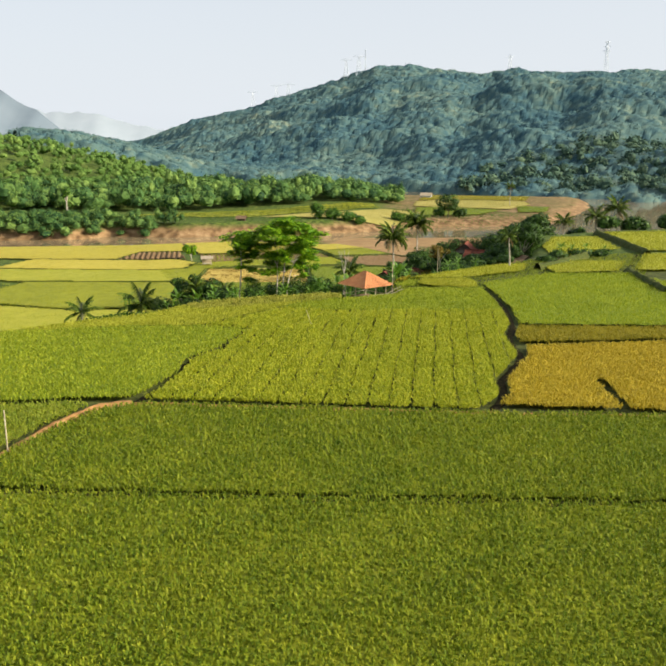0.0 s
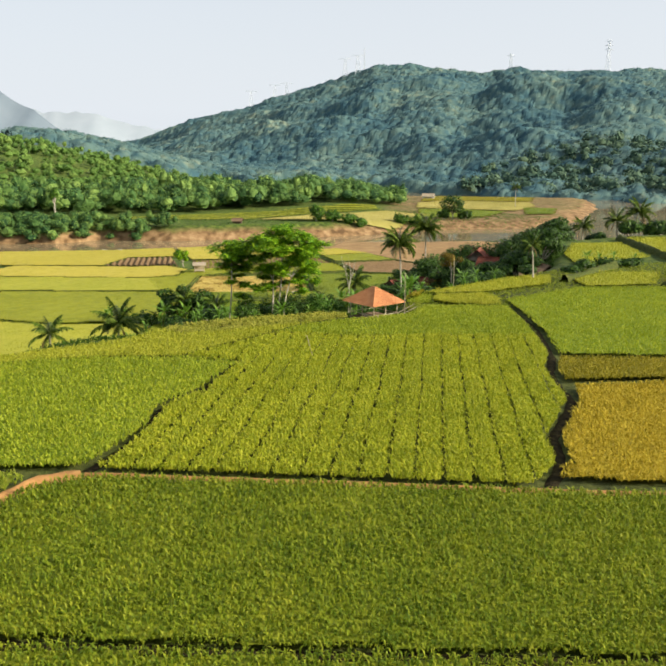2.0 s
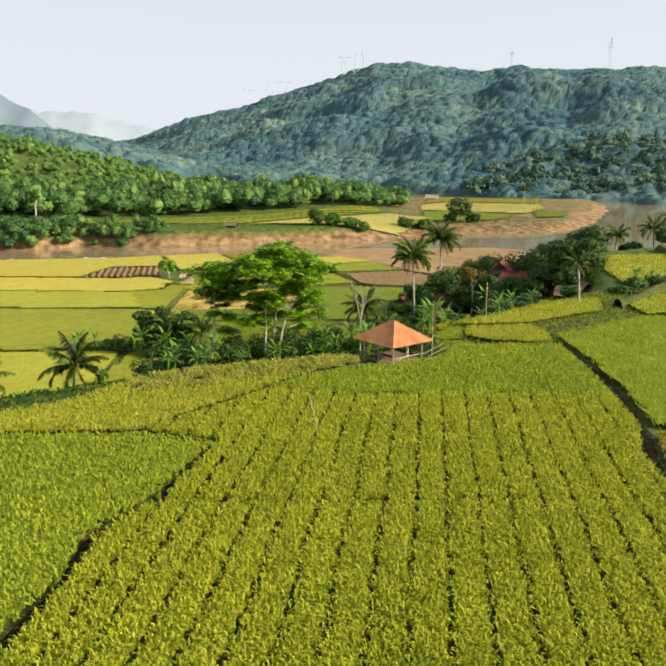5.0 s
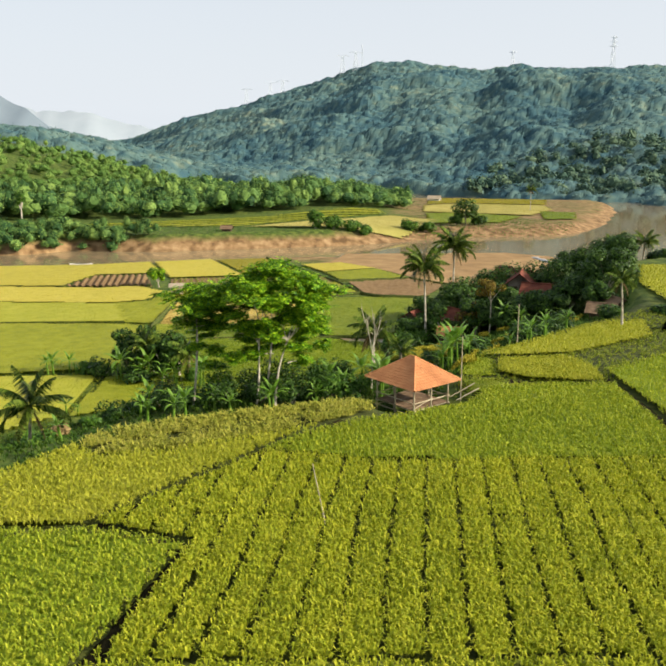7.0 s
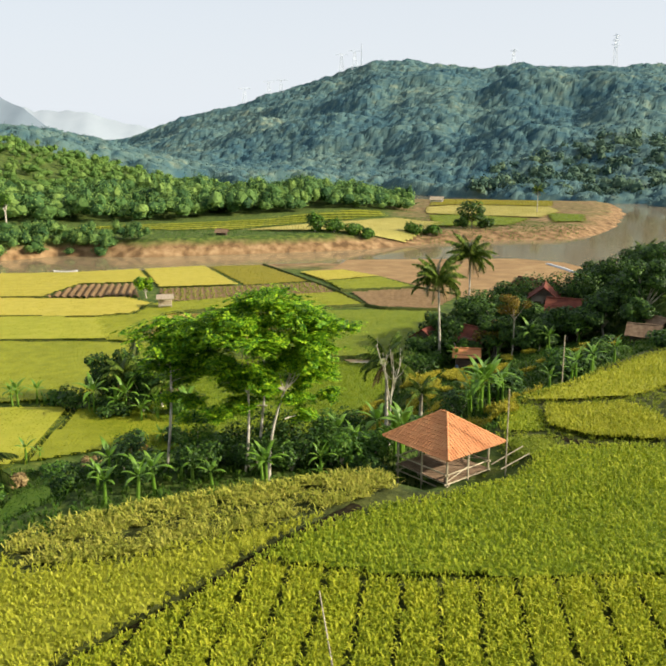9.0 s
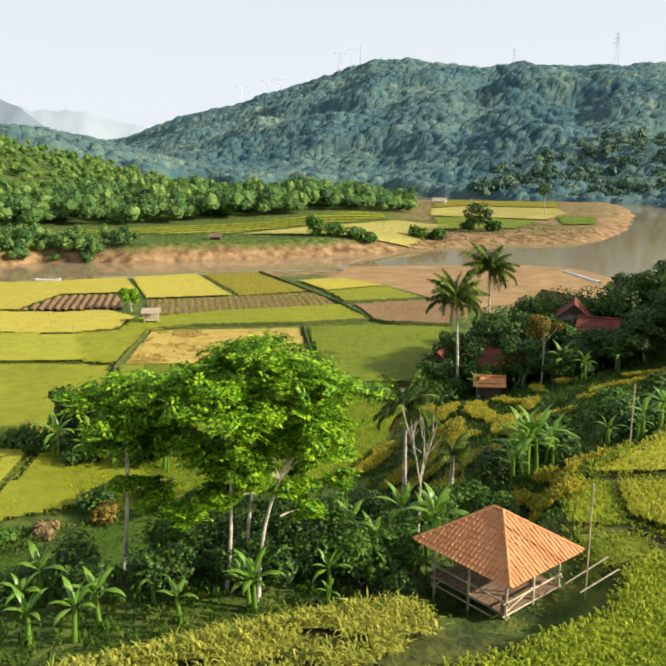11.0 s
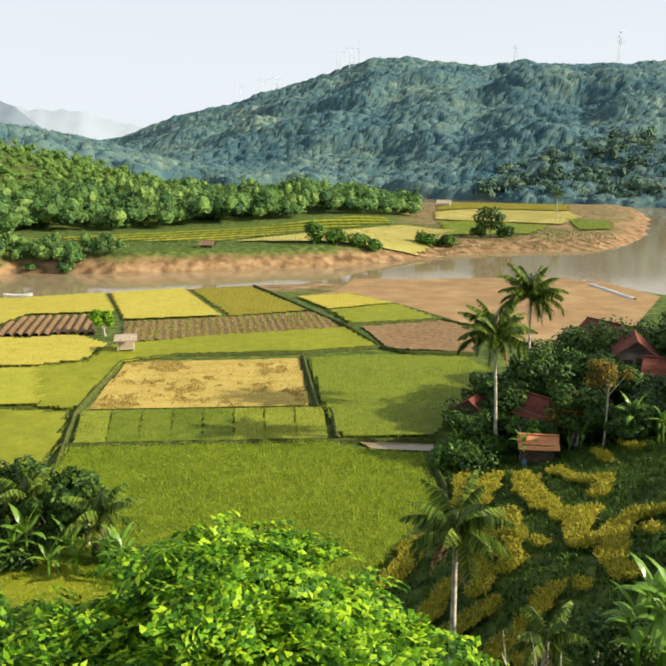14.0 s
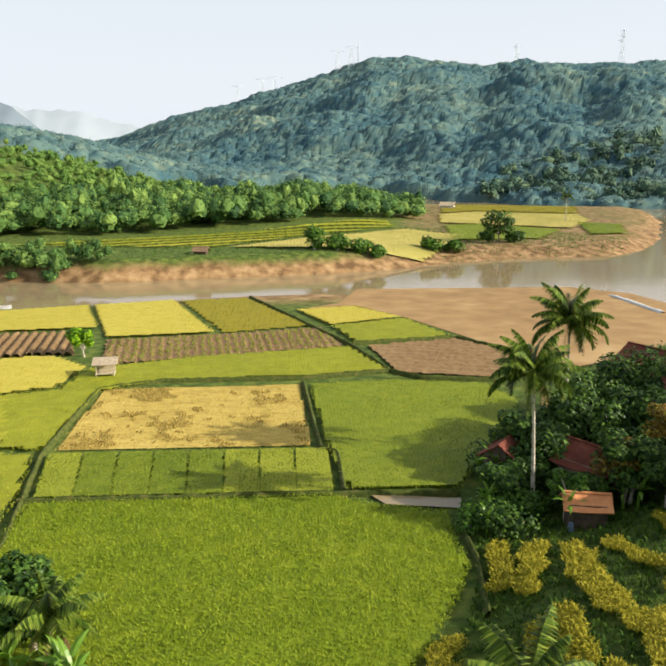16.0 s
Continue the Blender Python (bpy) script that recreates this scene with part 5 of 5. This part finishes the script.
# ---- the pavilion ----
def pavilion(x, y, z, turn, a, b, eave, apex):
    """An open field shelter on bamboo posts under a hipped tile roof; a and b are the half sides at the eaves."""
    ob = root("pavilion", (x, y, z), "open bamboo pavilion with orange hipped tile roof", "pavilion")
    ob.rotation_euler = (0, 0, turn)
    e, t, ridge = eave - z, apex - z, b - a
    ia, ib = a - 0.55, b - 0.55
    for px in (-ia, 0, ia):
        for py in (-ib, ib) if px == 0 else (-ib, 0, ib):
            bm = bmesh.new()
            rod(bm, (px, py, -0.9), (px, py, e + 0.22), 0.055, 0.05)
            part("post", bm, BAMBOO, ob)
    for k in range(15):
        bm = bmesh.new()
        box(bm, (ia * 2 + 0.1, 2 * ib / 15 - 0.03, 0.03), (0, -ib + (k + 0.5) * 2 * ib / 15, 0.42), None, 0.006)
        part("platform_slat", bm, PLANK, ob)
    for h in (0.05, 0.36, 0.82):
        for sy in (-ib, ib):
            bm = bmesh.new()
            rod(bm, (-ia - 0.15, sy, h), (ia + 0.15, sy, h), 0.035)
            part("rail", bm, BAMBOO, ob)
        for sx in (-ia, ia):
            bm = bmesh.new()
            rod(bm, (sx, -ib - 0.15, h), (sx, ib + 0.15, h), 0.035)
            part("rail", bm, BAMBOO, ob)
    for p, q in (((ia, -ib, 0.95), (ia, 0, 0.5)), ((-ia, -ib, 0.5), (0, -ib, 0.9))):
        bm = bmesh.new()
        rod(bm, p, q, 0.03)
        part("brace", bm, BAMBOO, ob)
    # roof deck
    bm = bmesh.new()
    lo = [bm.verts.new(v) for v in ((-a, -b, e), (a, -b, e), (a, b, e), (-a, b, e))]
    hi = [bm.verts.new((0, -ridge, t - 0.05)), bm.verts.new((0, ridge, t - 0.05))]
    for f in ((lo[0], lo[1], hi[0]), (lo[1], lo[2], hi[1], hi[0]), (lo[2], lo[3], hi[1]), (lo[3], lo[0], hi[0], hi[1])):
        bm.faces.new(f)
    bmesh.ops.solidify(bm, geom=bm.faces[:], thickness=0.05)
    roof = part("roof", bm, DARKWOOD, ob, "dark timber under a skin of tiles")
    # one tile: a shallow curved pan
    def tile_mesh(w, l):
        v, f = [], []
        for j, yy in enumerate((0.0, l)):
            for i in range(5):
                q = i / 4
                v.append(((q - 0.5) * w, yy, 0.022 * math.sin(q * math.pi * 1.5 + 0.3) + 0.028 * (1 - j)))
        for i in range(4):
            f.append((i, i + 1, i + 6, i + 5))
        for i in range(4):
            v.append((v[i][0], 0, v[i][2] - 0.03))
        v.append((v[4][0], 0, v[4][2] - 0.03))
        for i in range(4):
            f.append((10 + i, 11 + i, i + 1, i))
        return fast_mesh("tile", v, f, TILE)
    unit = tile_mesh(0.185, 0.27)
    loose = []
    count = 0
    for corner0, corner1, top0, top1, whole in ((lo_p(-a, -b, e), lo_p(a, -b, e), lo_p(0, -ridge, t), lo_p(0, -ridge, t), True), (lo_p(-a, b, e), lo_p(-a, -b, e), lo_p(0, ridge, t), lo_p(0, -ridge, t), False),
                                              (lo_p(a, -b, e), lo_p(a, b, e), lo_p(0, -ridge, t), lo_p(0, ridge, t), False), (lo_p(a, b, e), lo_p(-a, b, e), lo_p(0, ridge, t), lo_p(0, ridge, t), False)):
        mid0, mid1 = (corner0 + corner1) / 2, (top0 + top1) / 2
        along = (corner1 - corner0).normalized()
        rise = mid1 - mid0
        slope = rise.length
        rise.normalize()
        up = along.cross(rise)
        rows_n = int(slope / 0.215)
        for r in range(rows_n):
            q = r / rows_n
            width = (corner1 - corner0).length * (1 - q) + (top1 - top0).length * q
            cols = max(1, int(width / 0.175))
            for c in range(cols):
                p = mid0 + rise * (r * 0.215 - 0.03) + along * ((c - (cols - 1) / 2) * 0.175) + up * (0.012 + rng.uniform(0, 0.012))
                m = Matrix((along, rise, up)).transposed().to_4x4()
                m = Matrix.Translation(p) @ m @ pose(0, 0, 0, rng.uniform(-2, 2), 0, rng.uniform(-1.5, 1.5))
                if whole or count < 300 and not whole and corner0.x < 0:
                    tile = new("tile", unit)
                    tile.parent, tile.matrix_local = roof, m
                    count += 1
                else:
                    loose.append(m)
    base = np.array([v.co for v in unit.vertices])
    polys = np.array([p.vertices[:] for p in unit.polygons])
    vs = np.concatenate([base @ np.array(m.to_3x3()).T + np.array(m.translation) for m in loose])
    fs = np.concatenate([polys + i * len(base) for i in range(len(loose))])
    tagged(array_part("tiles", (vs, fs), TILE, roof), kind="stuff")
    for p, q in ((lo_p(-a, -b, e), lo_p(0, -ridge, t)), (lo_p(a, -b, e), lo_p(0, -ridge, t)), (lo_p(a, b, e), lo_p(0, ridge, t)), (lo_p(-a, b, e), lo_p(0, ridge, t)), (lo_p(0, -ridge - 0.05, t), lo_p(0, ridge + 0.05, t))):
        bm = bmesh.new()
        n = max(2, int((q - p).length / 0.3))
        bm.free()
        for i in range(n):
            s0, s1 = p.lerp(q, i / n), p.lerp(q, (i + 1.12) / n)
            bm = bmesh.new()
            rod(bm, s0 + Vector((0, 0, 0.03)), s1 + Vector((0, 0, 0.03)), 0.075, 0.06, 8)
            part("ridge_tile", bm, TILE, roof)
    return ob


def lo_p(x, y, z):
    return Vector((x, y, z))


pavilion(7.2, 85.35, 8.55, 0.631, 2.0, 2.18, 10.36, 11.72)


# ---- houses, huts, poles ----
def house(x, y, turn, half_w, half_l, wall, rise, roof_mat, label, name="house", z=None, over=0.45, walls=PLASTER):
    z = ground_at(x, y) if z is None else z
    ob = root(name, (x, y, z), label, name.replace("_", " "), "village houses")
    ob.rotation_euler = (0, 0, radians(turn))
    bm = bmesh.new()
    box(bm, (2 * half_w, 2 * half_l, wall + 2.0), (0, 0, (wall - 2.0) / 2))
    part("wall", bm, walls, ob)
    for s in (-1, 1):
        bm = bmesh.new()
        w, l = half_w + over, half_l + over
        drop = rise * over / half_w
        v = [bm.verts.new(p) for p in ((0, -l, wall + rise), (0, l, wall + rise), (s * w, l, wall - drop), (s * w, -l, wall - drop))]
        bm.faces.new(v)
        bmesh.ops.recalc_face_normals(bm, faces=bm.faces[:])
        bmesh.ops.subdivide_edges(bm, edges=bm.edges[:], cuts=7, use_grid_fill=True)
        for q in bm.verts:
            q.co.z += rng.uniform(-0.03, 0.03) - 0.05 * math.sin(math.pi * (q.co.y + l) / (2 * l))
        bmesh.ops.solidify(bm, geom=bm.faces[:], thickness=0.08)
        part("roof", bm, roof_mat, ob)
        bm = bmesh.new()
        vs = [bm.verts.new(p) for p in ((-half_w, s * half_l, wall), (half_w, s * half_l, wall), (0, s * half_l, wall + rise - 0.08))]
        bm.faces.new(vs)
        bmesh.ops.solidify(bm, geom=bm.faces[:], thickness=0.06)
        part("gable", bm, walls, ob)
    bm = bmesh.new()
    rod(bm, (0, -half_l - over, wall + rise + 0.02), (0, half_l + over, wall + rise + 0.03), 0.1, 0.09, 8)
    part("ridge_cap", bm, roof_mat, ob)
    if wall > 1.3:
        bm = bmesh.new()
        box(bm, (0.8, 0.08, min(1.9, wall * 0.9)), (half_w * 0.3, -half_l - 0.02, min(1.9, wall * 0.9) / 2), None, 0.01)
        part("door", bm, DARKWOOD, ob)
        bm = bmesh.new()
        box(bm, (0.8, 0.08, 0.7), (-half_w * 0.45, -half_l - 0.02, wall * 0.6), None, 0.01)
        part("window", bm, DARKWOOD, ob)
    return ob


house(30.6, 136.0, 62, 1.35, 1.7, 2.0, 1.0, TILE_OLD, "village house with faded red tile roof", z=4.9)
house(29.6, 140.6, -20, 1.4, 1.9, 2.2, 1.1, TILE_OLD, "red-roofed house half hidden by trees", z=5.4)
house(31.4, 149.6, 30, 2.2, 2.8, 2.2, 1.3, TILE_OLD, "red-roofed house behind fruit trees", z=4.4)
house(20.9, 136.4, 35, 1.5, 1.8, 1.9, 1.0, TILE_OLD, "brown tiled house in deep shade", z=1.7)
house(15.9, 140, -35, 1.2, 1.5, 1.5, 0.8, TILE_OLD, "low brown tiled house among bananas", z=1.6)
house(18.5, 131.2, 78, 0.85, 1.15, 1.7, 0.5, TILE, "small shed with curved orange tile roof", "shed", z=ground_at(18.7, 131.6), walls=DARKWOOD, over=0.35)
house(32.2, 119.2, 60, 0.8, 1.1, 0.7, 0.6, PLANK, "low brown-roofed hut by the golden plot", "hut", walls=DARKWOOD)
house(34.4, 121.2, 15, 0.8, 1.0, 0.7, 0.6, PLANK, "low brown-roofed hut under trees", "hut", walls=DARKWOOD)
house(64.6, 407, 70, 2.0, 2.6, 1.4, 1.1, THATCH, "small pale-roofed house on the river spit", z=ground_at(64.6, 407), walls=HULL)
house(-17.5, 252, 80, 0.8, 1.2, 1.0, 0.5, PLANK, "tiny brown-roofed hut on the far bank", "hut", walls=DARKWOOD)


def stilt_hut(x, y, turn):
    ob = root("field_hut", (x, y, ground_at(x, y)), "small stilt hut with pale thatched roof", "hut")
    ob.rotation_euler = (0, 0, radians(turn))
    for px in (-0.9, 0.9):
        for py in (-0.6, 0.6):
            bm = bmesh.new()
            rod(bm, (px, py, -0.2), (px, py, 1.75), 0.06)
            part("post", bm, BAMBOO, ob)
    bm = bmesh.new()
    box(bm, (2.0, 1.4, 0.08), (0, 0, 0.6), None, 0.02)
    part("platform", bm, BAMBOO, ob)
    bm = bmesh.new()
    box(bm, (1.9, 0.05, 0.8), (0, 0.62, 1.05), None, 0.01)
    part("back_wall", bm, BAMBOO, ob)
    bm = bmesh.new()
    box(bm, (2.6, 1.9, 0.14), (0, -0.05, 1.85), pose(0, 0, 0, 12, 0, 0), 0.04)
    part("roof", bm, THATCH, ob)


stilt_hut(-19.1, 168.4, 6)


def pole(x, y, tall, label, r=0.06, z=None):
    ob = root("pole", (x, y, ground_at(x, y) if z is None else z), label, "pole")
    bm = bmesh.new()
    rod(bm, (0, 0, -0.3), (0, 0, tall), r, r * 0.8, 8)
    part("shaft", bm, BAMBOO, ob)


pole(9.9, 83.8, 4.0, "grey bamboo pole beside the pavilion", 0.036, 9.3)
pole(17.0, 97.0, 3.4, "grey bamboo pole beside the bananas", 0.04)
pole(-14.35, 37.9, 2.4, "pale bamboo pole at the path", 0.045)
for k, (px, py, dx, dz) in enumerate(((9.3, 84.1, 1.0, 0.75), (9.6, 83.5, 0.9, 0.6))):
    ob = root("bamboo_prop", (px, py, 9.5), "leaning bamboo cane by the pole", "cane", "leaning canes")
    bm = bmesh.new()
    rod(bm, (0, 0, 0), (dx * 1.6, 0.4, dz), 0.028)
    part("cane", bm, BAMBOO, ob)


ob = root("bamboo_cane", (0.7, 72.1, 10.05), "long pale bamboo cane lying across the rice", "cane", "leaning canes")
bm = bmesh.new()
rod(bm, (0, 0, 0.12), (0.35, -5.6, -0.1), 0.022, 0.035, 6)
part("cane", bm, BAMBOO, ob)


def boat(x, y, turn, z=-0.35):
    """A slim hull with raised ends, hollow, with two thwarts."""
    ob = root("boat", (x, y, z), "slim white boat on the muddy river", "boat", "river boats")
    ob.rotation_euler = (0, 0, radians(turn))
    bm = bmesh.new()
    prev = None
    for i in range(9):
        q = i / 8 * 2 - 1
        w, keel, gun = 0.75 * (1 - q * q) ** 0.6 + 0.03, -0.25 + 0.35 * q * q, 0.55 + 0.3 * q * q
        ring = [bm.verts.new((q * 2.4, yy, zz)) for yy, zz in ((-w, gun), (-w * 0.75, keel + 0.15), (0, keel), (w * 0.75, keel + 0.15), (w, gun))]
        if prev:
            for j in range(4):
                bm.faces.new((prev[j], prev[j + 1], ring[j + 1], ring[j]))
        prev = ring
    bmesh.ops.solidify(bm, geom=bm.faces[:], thickness=0.06)
    part("hull", bm, HULL, ob)
    for q in (-0.8, 0.8):
        bm = bmesh.new()
        box(bm, (0.25, 1.2, 0.05), (q, 0, 0.4), None, 0.01)
        part("thwart", bm, BAMBOO, ob)


boat(53.6, 221.5, 20)
boat(-46, 213.5, 5)
boat(-66, 211, 8)


def pylon(x, y, tall, wide, label, arms):
    ob = root("pylon", (x, y, ground_at(x, y)), label, "pylon", "power pylons on the hill")
    bm = bmesh.new()
    b = wide * 0.5
    for sx, sy in ((-1, -1), (1, -1), (1, 1), (-1, 1)):
        rod(bm, (sx * b, sy * b, -2), (sx * b * 0.22, sy * b * 0.22, tall), 0.26, 0.18, 5)
    for k in range(7):
        h0, h1 = tall * k / 7, tall * (k + 1) / 7
        w0, w1 = b * (1 - 0.78 * k / 7), b * (1 - 0.78 * (k + 1) / 7)
        for s in (-1, 1):
            rod(bm, (-w0, s * w0, h0), (w1, s * w1, h1), 0.12, None, 4)
            rod(bm, (w0, s * w0, h0), (-w1, s * w1, h1), 0.12, None, 4)
    part("tower", bm, STEEL, ob)
    for h, w in arms:
        bm = bmesh.new()
        rod(bm, (-w, 0, tall * h), (w, 0, tall * h), 0.25, None, 5)
        rod(bm, (-w, 0, tall * h), (0, 0, tall * h + 2.2), 0.14, None, 4)
        rod(bm, (w, 0, tall * h), (0, 0, tall * h + 2.2), 0.14, None, 4)
        part("cross_arm", bm, STEEL, ob)


TWIN = ((1.0, 9),)
for u, d, tall, wide, arms in ((-0.052, 1230, 30, 9, TWIN), (-0.024, 1200, 28, 9, TWIN), (-0.010, 1180, 26, 9, TWIN), (0.059, 1165, 30, 9, TWIN), (0.074, 1150, 28, 9, TWIN)):
    pylon(u * (d - 0), d, tall, wide, "steel power pylon on the ridge, haze put into its colour", arms)
pylon(362, 972, 44, 6, "tall steel pylon on the ridge", ((0.75, 5), (0.86, 4.4), (0.97, 3.6)))
pylon(96, 1175, 36, 2, "thin mast on the hilltop", ((0.98, 1.2),))
pylon(258, 1010, 26, 6, "faint steel pylon behind the ridge", ((0.9, 5),))


def ridge(name, prof, y, mat, label, reach=40):
    """A far mountain: a long crest with sloping sides."""
    us = np.linspace(prof[0][0], prof[-1][0], 60)
    es = np.interp(us, [p[0] for p in prof], [p[1] for p in prof])
    d = y - 43
    x, z = us * d, 24 + es * d + wave_noise(us * d, 0 * us, 120, 4) * 6
    v = np.concatenate([np.stack([x * 0.96, np.full(60, y - 420.0), np.full(60, -20.0)], 1), np.stack([x, y + 20 * np.sin(np.arange(60.0)), z], 1), np.stack([x * 1.05, np.full(60, y + 500.0), np.full(60, -20.0)], 1)])
    i = np.arange(59)
    f = np.concatenate([np.stack([i, i + 1, i + 61, i + 60], 1), np.stack([i + 60, i + 61, i + 121, i + 120], 1)])
    tagged(new(name, fast_mesh(name, v, f, mat, True)), label, "mountain", kind="structure")


ridge("backdrop_ridge", [(-0.62, 0.12), (-0.48, 0.11), (-0.40, 0.088), (-0.345, 0.066), (-0.31, 0.047), (-0.29, 0.030), (-0.272, 0.015), (-0.24, -0.012)], 2200, RIDGE, "mountain shoulder, grey-blue haze put into its colour")
ridge("backdrop_mountain", [(-0.45, 0.06), (-0.33, 0.055), (-0.30, 0.046), (-0.262, 0.047), (-0.24, 0.046), (-0.205, 0.034), (-0.15, 0.024), (0.0, 0.01), (0.1, 0.0)], 4200, RIDGE_FAINT, "faint mountain, white haze put into its colour")

for sx, sy in ((17.45, 130.7), (17.9, 131.0)):
    ob = root("sack", (sx, sy, ground_at(sx, sy)), "blue-grey sack standing under a banana plant", "sack", "sacks by the shed")
    bm = bmesh.new()
    bmesh.ops.create_cone(bm, cap_ends=True, segments=10, radius1=0.28, radius2=0.2, depth=0.7, matrix=Matrix.Translation((0, 0, 0.33)))
    bmesh.ops.bevel(bm, geom=bm.edges[:], offset=0.05, segments=2, affect="EDGES")
    for v in bm.verts:
        v.co.x += 0.03 * math.sin(9 * v.co.z + v.co.y * 7)
    part("cloth", bm, CLOTH, ob)
